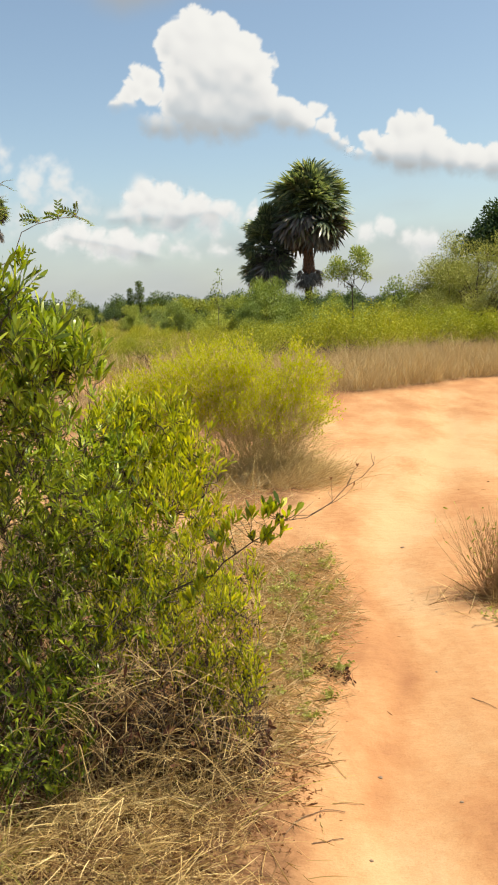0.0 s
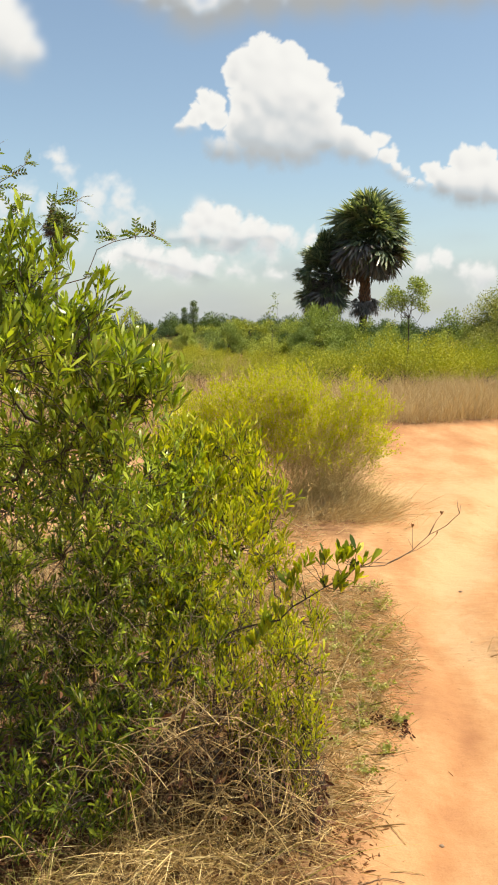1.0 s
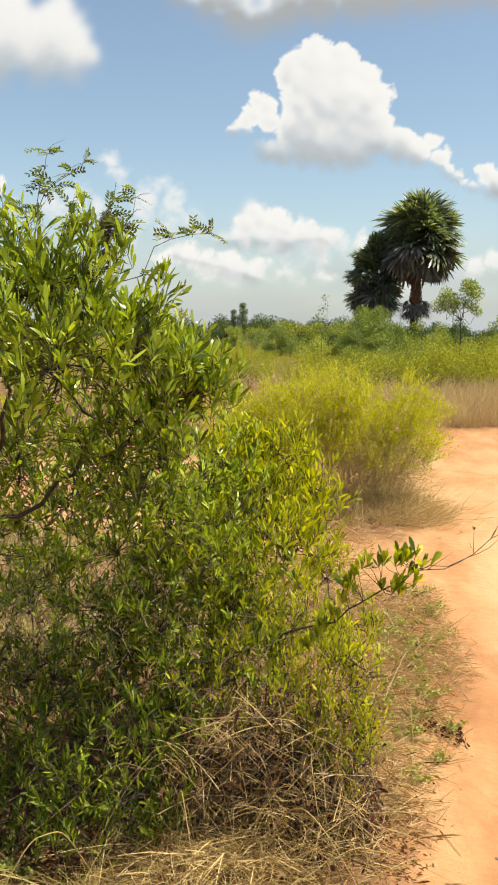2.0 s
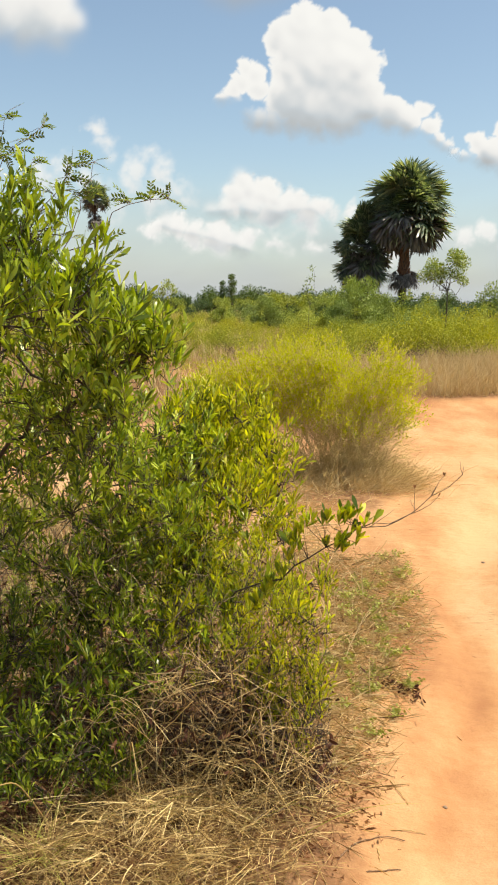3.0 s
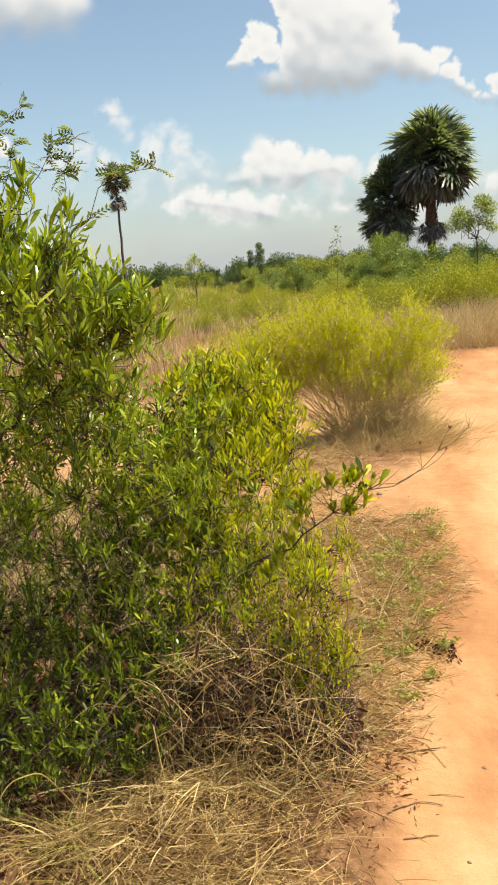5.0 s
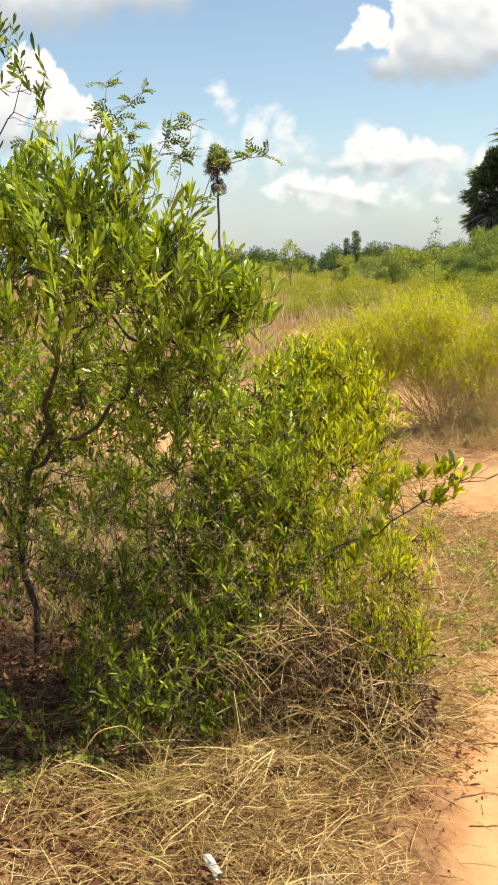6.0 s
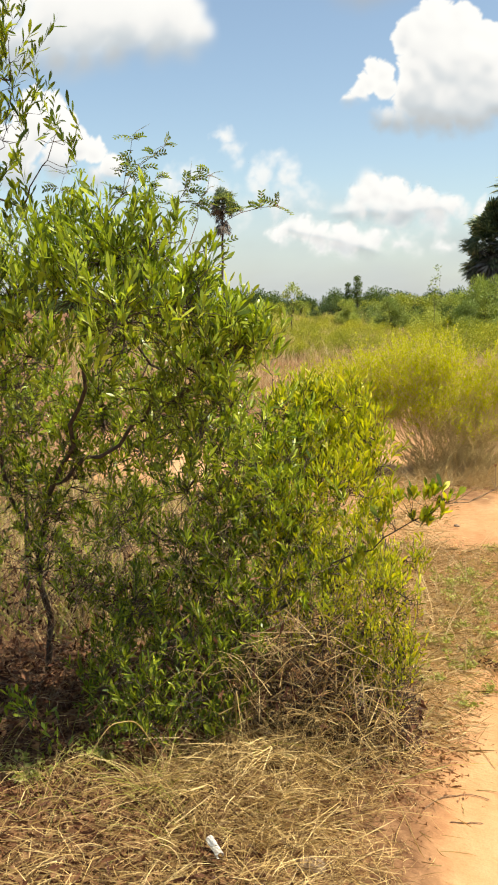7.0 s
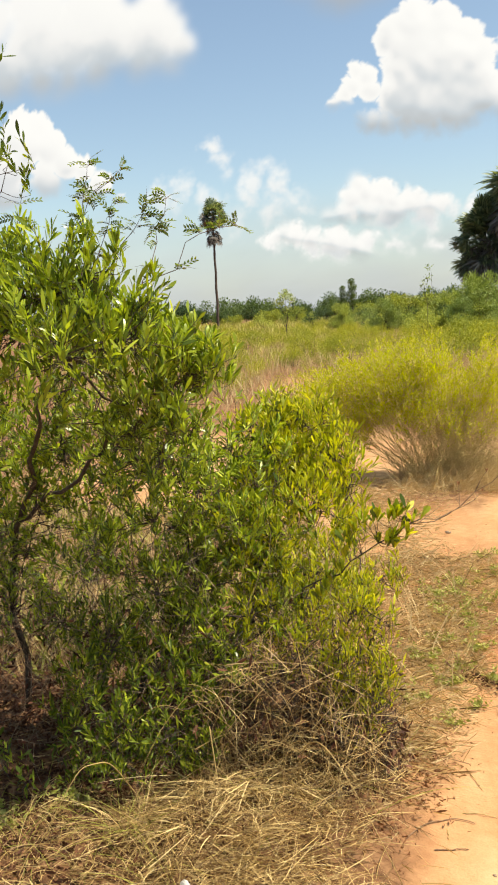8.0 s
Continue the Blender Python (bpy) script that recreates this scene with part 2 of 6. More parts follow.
    b3.inputs["Strength"].default_value, b3.inputs["Distance"].default_value = 0.45, 0.02
    links.new(ripple.outputs["Fac"], b3.inputs["Height"])
    links.new(b2.outputs["Normal"], b3.inputs["Normal"])
    links.new(b3.outputs["Normal"], bsdf.inputs["Normal"])
    links.new(bsdf.outputs[0], out.inputs["Surface"])
    return m


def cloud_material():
    """Far clouds with daylight painted as emission: thin edges let the sky through, shaded parts are greyer."""
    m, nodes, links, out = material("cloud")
    cover, grey_shade = nodes.new("ShaderNodeAttribute"), nodes.new("ShaderNodeAttribute")
    cover.attribute_name, grey_shade.attribute_name = "cover", "grey_shade"
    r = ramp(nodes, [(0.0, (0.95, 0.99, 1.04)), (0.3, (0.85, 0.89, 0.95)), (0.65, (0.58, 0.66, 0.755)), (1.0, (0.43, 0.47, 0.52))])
    links.new(grey_shade.outputs["Fac"], r.inputs["Fac"])
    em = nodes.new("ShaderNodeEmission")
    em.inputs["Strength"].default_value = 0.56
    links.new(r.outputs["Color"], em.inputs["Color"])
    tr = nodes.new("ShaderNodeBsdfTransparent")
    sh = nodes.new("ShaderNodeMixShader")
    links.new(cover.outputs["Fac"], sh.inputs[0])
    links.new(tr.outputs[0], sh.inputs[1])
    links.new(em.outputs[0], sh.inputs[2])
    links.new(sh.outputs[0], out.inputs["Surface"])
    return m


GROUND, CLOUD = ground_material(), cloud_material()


# ---- mesh helpers ----
def mesh_from(name, verts, faces, mat, flat=False):
    me = bpy.data.meshes.new(name)
    me.from_pydata(np.asarray(verts).tolist(), [], faces if isinstance(faces, list) else faces.tolist())
    me.materials.append(mat)
    if not flat:
        me.shade_smooth()
    return me


def part(name, me, parent, label="", kind=""):
    ob = new(name, me)
    ob.parent = parent
    return tagged(ob, label, kind=kind)


def thing(name, at=(0, 0, 0)):
    ob = new(name)
    ob.location = at
    ob.empty_display_size = 0.1
    return ob


def unit(v):
    return v / np.maximum(np.linalg.norm(v, axis=-1, keepdims=True), 1e-9)


LEAF_SHAPE = [(0.0, 0.10), (0.28, 0.60), (0.62, 1.0), (0.86, 0.66), (1.0, 0.0)]
BLADE_SHAPE = [(0.0, 0.8), (0.3, 1.0), (0.65, 0.8), (1.0, 0.0)]
CHIP_SHAPE = [(0.0, 0.2), (0.5, 1.0), (1.0, 0.0)]


def strips(P, D, L, W, bend, shape, side=None, fold=0.0):
    """Verts and faces of n flat strips (leaves, blades): from P along D, L long and W wide, drawn aside by bend towards the tip."""
    n = len(P)
    D = unit(D)
    if side is None:
        side = rng.normal(size=(n, 3))
    side = unit(np.cross(D, side))
    up = np.cross(side, D)
    L, W = np.broadcast_to(L, n)[:, None], np.broadcast_to(W, n)[:, None]
    rows = []
    for s, w in shape[:-1]:
        c = P + D * L * s + bend * s * s
        rows += [c - side * W * w / 2 + up * fold * W * w, c + side * W * w / 2 + up * fold * W * w]
    rows.append(P + D * L + bend)
    k = len(rows)
    V = np.stack(rows, 1).reshape(-1, 3)
    base = (np.arange(n) * k)[:, None]
    faces = []
    for i in range(len(shape) - 2):
        faces += (base + [2 * i, 2 * i + 1, 2 * i + 3, 2 * i + 2]).tolist()
    faces += (base + [k - 3, k - 2, k - 1]).tolist()
    return V, faces


def join(*pieces):
    verts, faces, n = [], [], 0
    for v, f in pieces:
        verts.append(np.asarray(v))
        faces += [[i + n for i in q] for q in f]
        n += len(v)
    return np.concatenate(verts), faces


def tubes(lines, sides=5):
    """Tapered round stems; each line is (points, first radius, last radius)."""
    verts, faces, n = [], [], 0
    ang = np.arange(sides) * 2 * math.pi / sides
    for pts, r0, r1 in lines:
        pts = np.asarray(pts, float)
        d = unit(np.gradient(pts, axis=0))
        ref = np.array((0.31, 0.95, 0.05)) if abs(d[0][1]) < 0.8 else np.array((1.0, 0.1, 0.0))
        a = unit(np.cross(d, ref))
        b = np.cross(d, a)
        r = np.linspace(r0, r1, len(pts))[:, None, None]
        ring = pts[:, None] + r * (np.cos(ang)[None, :, None] * a[:, None] + np.sin(ang)[None, :, None] * b[:, None])
        verts.append(ring.reshape(-1, 3))
        for i in range(len(pts) - 1):
            for j in range(sides):
                k = (j + 1) % sides
                faces.append([n + i * sides + j, n + i * sides + k, n + (i + 1) * sides + k, n + (i + 1) * sides + j])
        faces.append([n + (len(pts) - 1) * sides + j for j in range(sides)])
        n += len(pts) * sides
    return np.concatenate(verts), faces


def wander(a, b, steps, wob, sag=0.0):
    """A crooked line from a to b."""
    a, b = np.asarray(a, float), np.asarray(b, float)
    s = np.linspace(0, 1, steps)[:, None]
    k = rng.normal(size=(steps, 3)) * wob * np.sin(s * math.pi)
    line = a + (b - a) * s + k
    line[:, 2] += sag * np.sin(s[:, 0] * math.pi)
    return line


def in_ball(n):
    v = unit(rng.normal(size=(n, 3)))
    return v * rng.random((n, 1)) ** 0.45


# ---- ground ----
EDGE_Y = [-4.0, 2.0, 2.4, 2.9, 3.3, 4.3, 5.3, 5.8, 7.0, 7.9, 10.5, 14.7]
EDGE_X = [0.06, 0.10, 0.13, 0.2, 0.33, 0.46, 0.40, 0.32, 0.42, 0.55, 0.76, 1.1]


def sand_at(x, y):
    """1 on bare sand, 0 on the overgrown verge and field."""
    wob = (fbm(x * 1.3, y * 1.3, 11) - 0.5) * 0.35
    left = np.interp(y, EDGE_Y, EDGE_X)
    far = 14.6 + np.clip(x - 2.0, 0, 30) * 0.75 + wob * 1.5
    road = smooth(-0.1, 0.1, x + wob - left) * (1 - smooth(-0.25, 0.25, y - far)) * (1 - smooth(8, 10, x + wob * 3))
    clear = 1 - smooth(0.75, 1.15, np.hypot((x + 1.9) / 2.2, (y - 8.3) / 2.5) + wob)
    link = 1 - smooth(0.7, 1.1, np.hypot((x + 0.1) / 1.0, (y - 5.7) / 0.9) + wob * 0.6)
    strip = 1 - smooth(0.6, 1.2, np.hypot((x + 3.3) / 0.9, (y - 18.5) / 2.2) + wob)
    return np.clip(np.maximum.reduce([road, clear * 0.9, link * 0.9, strip * 0.8]), 0, 1)


def track_x(y):
    """The pale line of wearing that feet and wheels left along the sand."""
    return np.interp(y, [0, 2.0, 2.6, 3.1, 3.8, 4.3, 5.2, 6.1, 7.2, 10, 15], [0.2, 0.37, 0.54, 0.70, 0.77, 0.70, 0.88, 1.24, 1.67, 2.4, 3.4])


def rut_edge_x(y):
    """The rut edge beside the pale line, where shade is painted into the sand."""
    return np.interp(y, [2.4, 2.65, 2.95, 3.3, 3.6, 4.0, 4.5], [0.37, 0.44, 0.52, 0.62, 0.645, 0.63, 0.57])


def height_at(x, y):
    near = 1 - smooth(25, 60, np.hypot(x, y))
    bumps = (fbm(x * 1.9, y * 1.1, 3) - 0.5) * 0.06 + (fbm(x * 7, y * 5, 5, 3) - 0.5) * 0.016
    rut = -0.03 * np.exp(-(((x - track_x(y)) / 0.2) ** 2)) * sand_at(x, y)
    rut = rut - 0.012 * np.exp(-(((x - rut_edge_x(y)) / 0.06) ** 2)) * sand_at(x, y) * (y > 1.5) * (y < 5.5)
    return (bumps + rut + 0.03 * (1 - sand_at(x, y))) * near


def spread(a, b, step, far, grow):
    mid = list(np.arange(a, b, step))
    hi, lo, d = [b], [], step
    while hi[-1] < far:
        d *= grow
        hi.append(hi[-1] + d)
    d, lo = step, [a]
    while lo[-1] > -far:
        d *= grow
        lo.append(lo[-1] - d)
    return np.array(sorted(lo[1:]) + mid + hi)


def build_ground():
    xs, ys = spread(-3, 4, 0.05, 4400, 1.09), spread(0.5, 9, 0.05, 4400, 1.07)
    X, Y = np.meshgrid(xs, ys)
    V = np.stack([X, Y, height_at(X, Y)], -1).reshape(-1, 3)
    w, h = len(xs), len(ys)
    i = (np.arange(h - 1)[:, None] * w + np.arange(w - 1)[None]).ravel()
    me = mesh_from("ground", V, np.stack([i, i + 1, i + w + 1, i + w], 1), GROUND)
    at = me.attributes.new("sand", "FLOAT", "POINT")
    sandy = 0.8 * smooth(-0.5, -0.2, X) * smooth(2.3, 2.7, Y + 0.15 * fbm(X * 5, Y * 5, 29)) * (1 - smooth(5.5, 7, Y)) * (0.6 + 0.8 * fbm(X * 6, Y * 6, 31))
    at.data.foreach_set("value", np.clip(np.maximum(sand_at(X, Y), sandy), 0, 1).ravel().astype(np.float32))
    drift = (fbm(X * 1.5, Y * 1.5, 61) - 0.5) * 0.25
    worn_shade = np.exp(-(((X - track_x(Y) + drift) / 0.26) ** 2)) * 0.8 * (Y > 0) * (Y < 15)
    # shade of the rut edge, painted as a darker streak in the sand
    worn_shade = worn_shade - 0.75 * np.exp(-(((X - rut_edge_x(Y) + drift * 0.3) / 0.075) ** 2)) * smooth(2.0, 2.5, Y) * (1 - smooth(4.4, 5.0, Y))
    worn_shade = worn_shade + (1.5 - 0.9 * smooth(4, 8, Y)) * (fbm(X * 2.2 + 9, Y * 1.3, 67) - 0.5) + 0.9 * (fbm(X * 5, Y * 3.2, 69) - 0.5)
    worn_shade = worn_shade + 0.5 * smooth(4.8, 6.2, Y) * (1 - smooth(10, 13, Y))
    me.attributes.new("worn_shade", "FLOAT", "POINT").data.foreach_set("value", worn_shade.ravel().astype(np.float32))
    tagged(new("ground", me), "orange sandy ground with brown soil and litter under the scrub", "ground", kind="structure")


build_ground()


# ---- clouds, three kilometres off ----
def blur(a, k):
    """A box blur, three times over."""
    for _ in range(3):
        for ax in (0, 1):
            pad = [(0, 0), (0, 0)]
            pad[ax] = (k + 1, k)
            c = np.cumsum(np.pad(a, pad, mode="edge"), axis=ax)
            a = (c[2 * k + 1:] - c[:-2 * k - 1]) / (2 * k + 1) if ax == 0 else (c[:, 2 * k + 1:] - c[:, :-2 * k - 1]) / (2 * k + 1)
    return a


def cloud(puffs, away, label, shading=1.0, soft=1.0, seed=1, flat=0.8, step=4.0, most=1.0, warp=1.0):
    """A heap of puffs (x, z, radius in metres) on a far upright sheet."""
    p = np.array(puffs, float)
    margin = p[:, 2:] * 1.5 + 40 * soft
    lo, hi = (p[:, :2] - margin).min(0), (p[:, :2] + margin).max(0)
    xs, zs = np.arange(lo[0], hi[0], step), np.arange(max(lo[1], 20), hi[1], step)
    X, Z = np.meshgrid(xs, zs)
    wx = X + (fbm(X / 80, Z / 80, seed, 6) - 0.5) * 56 * warp + (fbm(X / 22, Z / 22, seed + 5, 4) - 0.5) * 32
    wz = Z + (fbm(X / 80 + 40, Z / 80, seed + 9, 6) - 0.5) * 56 * warp + (fbm(X / 22, Z / 22 + 9, seed + 15, 4) - 0.5) * 32
    body, edge = np.zeros_like(X), np.full_like(X, -999.0)
    for cx, cz, r in p:
        dz = wz - cz
        dz = np.where(dz < 0, dz / flat, dz)
        q = 1 - ((wx - cx) ** 2 + dz**2) / (r * 1.08) ** 2
        body += (np.sqrt(np.clip(q, 0, None)) * r) ** 3
        edge = np.maximum(edge, r * 1.08 - np.hypot(wx - cx, dz))
    body = body ** (1 / 3)
    low, high = p[:, 1].min() - p[:, 2].mean() * 0.6, (p[:, 1] + p[:, 2]).max()
    rise = np.clip((Z - low) / (high - low), 0, 1)
    fade = soft + min(soft, 0.8) * 3.4 * (1 - rise) ** 2
    cover = most * smooth(-5 * fade, 20 * fade, edge + (fbm(X / 45, Z / 45, seed + 60) - 0.5) * 26 * (fade - 0.6))
    form = blur(body, 3) + (fbm(wx / 40, wz / 40, seed + 40, 4) - 0.5) * 26
    gz, gx = np.gradient(blur(form, 2), step)
    slope = np.clip(0.30 + 0.55 * gz - 0.15 * gx, 0, 1) * smooth(0, 40, edge)
    inner = blur(smooth(10, 90, body), 6)
    under = inner * (1 - smooth(0.05, 0.75, rise + (fbm(X / 80, Z / 80, seed + 30) - 0.5) * 0.5))
    # shade of slopes and underside, painted into the cloud's grey
    grey_shade = np.clip(shading * (0.80 * under + 0.50 * blur(slope, 1)), 0, 1)
    V = np.stack([X, np.full_like(X, away), Z], -1).reshape(-1, 3)
    w, h = len(xs), len(zs)
    i = (np.arange(h - 1)[:, None] * w + np.arange(w - 1)[None])
    solid = np.maximum.reduce([cover[:-1, :-1], cover[1:, :-1], cover[:-1, 1:], cover[1:, 1:]]) > 0.002
    i = i[solid]
    me = mesh_from("cloud", V, np.stack([i, i + 1, i + w + 1, i + w], 1), CLOUD)
    for key, val in (("cover", cover), ("grey_shade", grey_shade)):
        me.attributes.new(key, "FLOAT", "POINT").data.foreach_set("value", val.ravel().astype(np.float32))
    ob = tagged(new("cloud", me), label, "cloud", "clouds in the sky", "structure")
    ob.visible_shadow = False
    return ob


def cumulus(puffs, away, label, shading=1.0, seed=1, step=3.0, soft=1.0, flat=0.92, round_off=4):
    """A heaped cloud on a far upright sheet: each puff (x, z, radius) carries smaller ones, and these carry smaller ones again."""
    r = np.random.default_rng(seed)
    balls = []
    for cx, cz, size in puffs:
        balls.append((cx, 0.0, cz, size))
        for u in unit(r.normal(size=(16, 3))):
            if u[2] < -0.3:
                continue
            b = size * r.uniform(0.22, 0.44)
            c = np.array((cx, 0.0, cz)) + u * (1, 1, 1) * size * 0.8
            c[1] = abs(c[1])
            balls.append((*c, b))
            for v in unit(r.normal(size=(7, 3))):
                if v[2] > -0.4:
                    balls.append((c[0] + v[0] * b * 0.85, c[1] + abs(v[1]) * b * 0.85, c[2] + v[2] * b * 0.85, b * r.uniform(0.3, 0.5)))
    p = np.array(balls)
    lo = (p[:, [0, 2]] - p[:, 3:]).min(0) - 30
    hi = (p[:, [0, 2]] + p[:, 3:]).max(0) + 30
    xs, zs = np.arange(lo[0], hi[0], step), np.arange(max(lo[1], 20), hi[1], step)
    X, Z = np.meshgrid(xs, zs)
    wx = X + (fbm(X / 34, Z / 34, seed, 4) - 0.5) * 30
    wz = Z + (fbm(X / 34 + 40, Z / 34, seed + 9, 4) - 0.5) * 30
    form, edge = np.full_like(X, -60.0), np.full_like(X, -60.0)
    for cx, cy, cz, size in balls:
        i0, i1 = np.searchsorted(xs, (cx - size - 30, cx + size + 30))
        k0, k1 = np.searchsorted(zs, (cz - size - 30, cz + size + 30))
        dz = wz[k0:k1, i0:i1] - cz
        dz = np.where(dz < 0, dz / flat, dz)
        d2 = (wx[k0:k1, i0:i1] - cx) ** 2 + dz**2
        edge[k0:k1, i0:i1] = np.maximum(edge[k0:k1, i0:i1], size - np.sqrt(d2))
        form[k0:k1, i0:i1] = np.maximum(form[k0:k1, i0:i1], np.where(d2 < size**2, cy + np.sqrt(np.clip(size**2 - d2, 0, None)), -60.0))
    solid = edge > 4
    any_here = solid.any(0)
    top = np.where(any_here, np.where(solid, Z, -1e9).max(0), np.nan)
    foot = np.where(any_here, np.where(solid, Z, 1e9).min(0), np.nan)
    known = np.arange(len(xs))[any_here]
    top, foot = [blur(np.tile(np.interp(np.arange(len(xs)), known, q[any_here]), (3, 1)), 14)[1] for q in (top, foot)]
    down = np.clip((top[None] - Z) / np.maximum(top - foot, 30)[None], 0, 1.2)
    fade = soft * (1 + 4.0 * smooth(0.6, 1.0, down))
    cover = smooth(-4 * fade, 10 * fade, edge + (fbm(X / 30, Z / 30, seed + 60) - 0.5) * 16 * (np.minimum(fade, 1.8) - 0.5))
    cover = blur(cover, max(1, round(soft * 1.6))) if soft > 1.3 else cover
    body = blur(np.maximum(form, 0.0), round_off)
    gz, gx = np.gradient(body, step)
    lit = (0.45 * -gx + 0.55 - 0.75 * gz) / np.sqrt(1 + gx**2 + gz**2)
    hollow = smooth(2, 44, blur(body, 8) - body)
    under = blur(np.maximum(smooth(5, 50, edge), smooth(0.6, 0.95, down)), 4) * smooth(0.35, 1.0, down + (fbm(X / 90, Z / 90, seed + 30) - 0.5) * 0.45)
    # shade from a set light direction, hollows and underside, painted into the glow
    grey_shade = np.clip(shading * (0.46 * (1 - np.clip(lit, 0, 1)) * np.maximum(smooth(0, 40, edge), smooth(0.55, 0.95, down)) + 0.55 * under + 0.12 * hollow), 0, 1)
    V = np.stack([X, np.full_like(X, away), Z], -1).reshape(-1, 3)
    w, h = len(xs), len(zs)
    i = (np.arange(h - 1)[:, None] * w + np.arange(w - 1)[None])
    i = i[np.maximum.reduce([cover[:-1, :-1], cover[1:, :-1], cover[:-1, 1:], cover[1:, 1:]]) > 0.002]
    me = mesh_from("cloud", V, np.stack([i, i + 1, i + w + 1, i + w], 1), CLOUD)
    for key, val in (("cover", cover), ("grey_shade", blur(grey_shade, 1))):
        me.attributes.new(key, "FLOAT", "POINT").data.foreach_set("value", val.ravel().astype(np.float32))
    ob = tagged(new("cloud", me), label, "cloud", "clouds in the sky", "structure")
    ob.visible_shadow = False
    return ob


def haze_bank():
    """Pale haze low over the horizon, painted as a glowing sheet that thins upwards."""
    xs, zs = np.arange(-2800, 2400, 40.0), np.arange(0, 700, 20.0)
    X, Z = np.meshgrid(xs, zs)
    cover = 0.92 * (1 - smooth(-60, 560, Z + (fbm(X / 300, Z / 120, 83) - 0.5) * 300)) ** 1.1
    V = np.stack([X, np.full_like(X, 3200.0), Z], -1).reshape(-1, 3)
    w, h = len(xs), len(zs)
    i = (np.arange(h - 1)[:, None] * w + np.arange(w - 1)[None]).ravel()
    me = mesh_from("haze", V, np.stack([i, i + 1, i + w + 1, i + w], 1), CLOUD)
    for key, val in (("cover", cover), ("grey_shade", 0.62 + 0.2 * fbm(X / 200, Z / 60, 85))):
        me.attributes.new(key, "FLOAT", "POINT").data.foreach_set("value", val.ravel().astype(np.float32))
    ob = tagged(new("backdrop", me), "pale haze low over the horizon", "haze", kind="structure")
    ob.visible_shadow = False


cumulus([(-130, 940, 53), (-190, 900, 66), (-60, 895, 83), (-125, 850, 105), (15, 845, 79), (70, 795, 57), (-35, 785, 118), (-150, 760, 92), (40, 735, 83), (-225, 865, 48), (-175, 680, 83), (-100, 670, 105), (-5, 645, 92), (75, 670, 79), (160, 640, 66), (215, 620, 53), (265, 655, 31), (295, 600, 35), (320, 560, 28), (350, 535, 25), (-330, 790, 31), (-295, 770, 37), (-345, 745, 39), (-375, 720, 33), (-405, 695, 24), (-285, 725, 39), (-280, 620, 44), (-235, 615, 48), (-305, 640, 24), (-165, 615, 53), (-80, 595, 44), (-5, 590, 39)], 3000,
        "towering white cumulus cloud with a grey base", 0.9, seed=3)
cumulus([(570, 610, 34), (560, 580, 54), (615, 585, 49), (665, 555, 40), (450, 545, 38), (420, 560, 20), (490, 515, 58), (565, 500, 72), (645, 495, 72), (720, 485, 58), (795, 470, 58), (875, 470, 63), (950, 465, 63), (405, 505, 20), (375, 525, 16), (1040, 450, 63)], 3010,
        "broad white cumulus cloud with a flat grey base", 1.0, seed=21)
cloud([(-335, 405, 48), (-260, 370, 56), (-160, 345, 58), (-60, 330, 54), (-375, 350, 44), (-230, 310, 60), (40, 335, 34), (-120, 290, 60)], 3020,
      "low white cumulus cloud over the horizon", 0.9, 1.0, seed=33, warp=1.6)
cloud([(-585, 262, 44), (-515, 235, 54), (-425, 230, 60), (-315, 215, 54), (-660, 250, 40), (-230, 200, 50), (-90, 210, 40)], 3040,
      "low hazy cumulus cloud near the horizon", 0.8, 1.4, seed=37, warp=1.8)
cloud([(330, 250, 40), (420, 235, 46), (500, 250, 44), (580, 225, 40), (640, 190, 60), (180, 190, 40)], 3050,
      "small pale cloud low beside the palms", 0.7, 1.4, seed=39, most=0.9)
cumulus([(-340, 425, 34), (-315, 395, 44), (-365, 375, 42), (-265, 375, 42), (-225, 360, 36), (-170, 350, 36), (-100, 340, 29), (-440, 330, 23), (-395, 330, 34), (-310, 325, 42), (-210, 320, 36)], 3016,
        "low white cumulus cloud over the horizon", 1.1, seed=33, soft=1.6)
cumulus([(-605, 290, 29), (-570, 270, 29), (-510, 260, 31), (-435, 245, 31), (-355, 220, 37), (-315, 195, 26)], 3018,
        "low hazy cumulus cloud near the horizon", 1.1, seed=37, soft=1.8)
cloud([(-870, 615, 40), (-835, 565, 34), (-800, 530, 26)], 3060, "small ragged white cloud", 0.6, 1.8, seed=45, most=0.9)
cloud([(-710, 495, 62), (-625, 445, 58), (-765, 430, 55), (-990, 495, 50), (-1055, 440, 60), (-675, 370, 60), (-900, 420, 60), (-800, 360, 60), (-560, 380, 40)], 3064,
      "thin pale cloud bank", 0.5, 3.0, seed=47, most=0.8, warp=2.2)
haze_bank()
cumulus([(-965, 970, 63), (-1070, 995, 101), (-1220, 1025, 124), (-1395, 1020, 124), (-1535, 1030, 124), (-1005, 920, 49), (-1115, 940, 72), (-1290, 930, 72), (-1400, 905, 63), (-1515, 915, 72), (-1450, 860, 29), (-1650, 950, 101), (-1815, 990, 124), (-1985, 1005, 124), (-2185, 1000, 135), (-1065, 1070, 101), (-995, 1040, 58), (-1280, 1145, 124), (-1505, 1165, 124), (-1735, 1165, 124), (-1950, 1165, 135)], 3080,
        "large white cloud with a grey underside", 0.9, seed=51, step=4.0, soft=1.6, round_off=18)
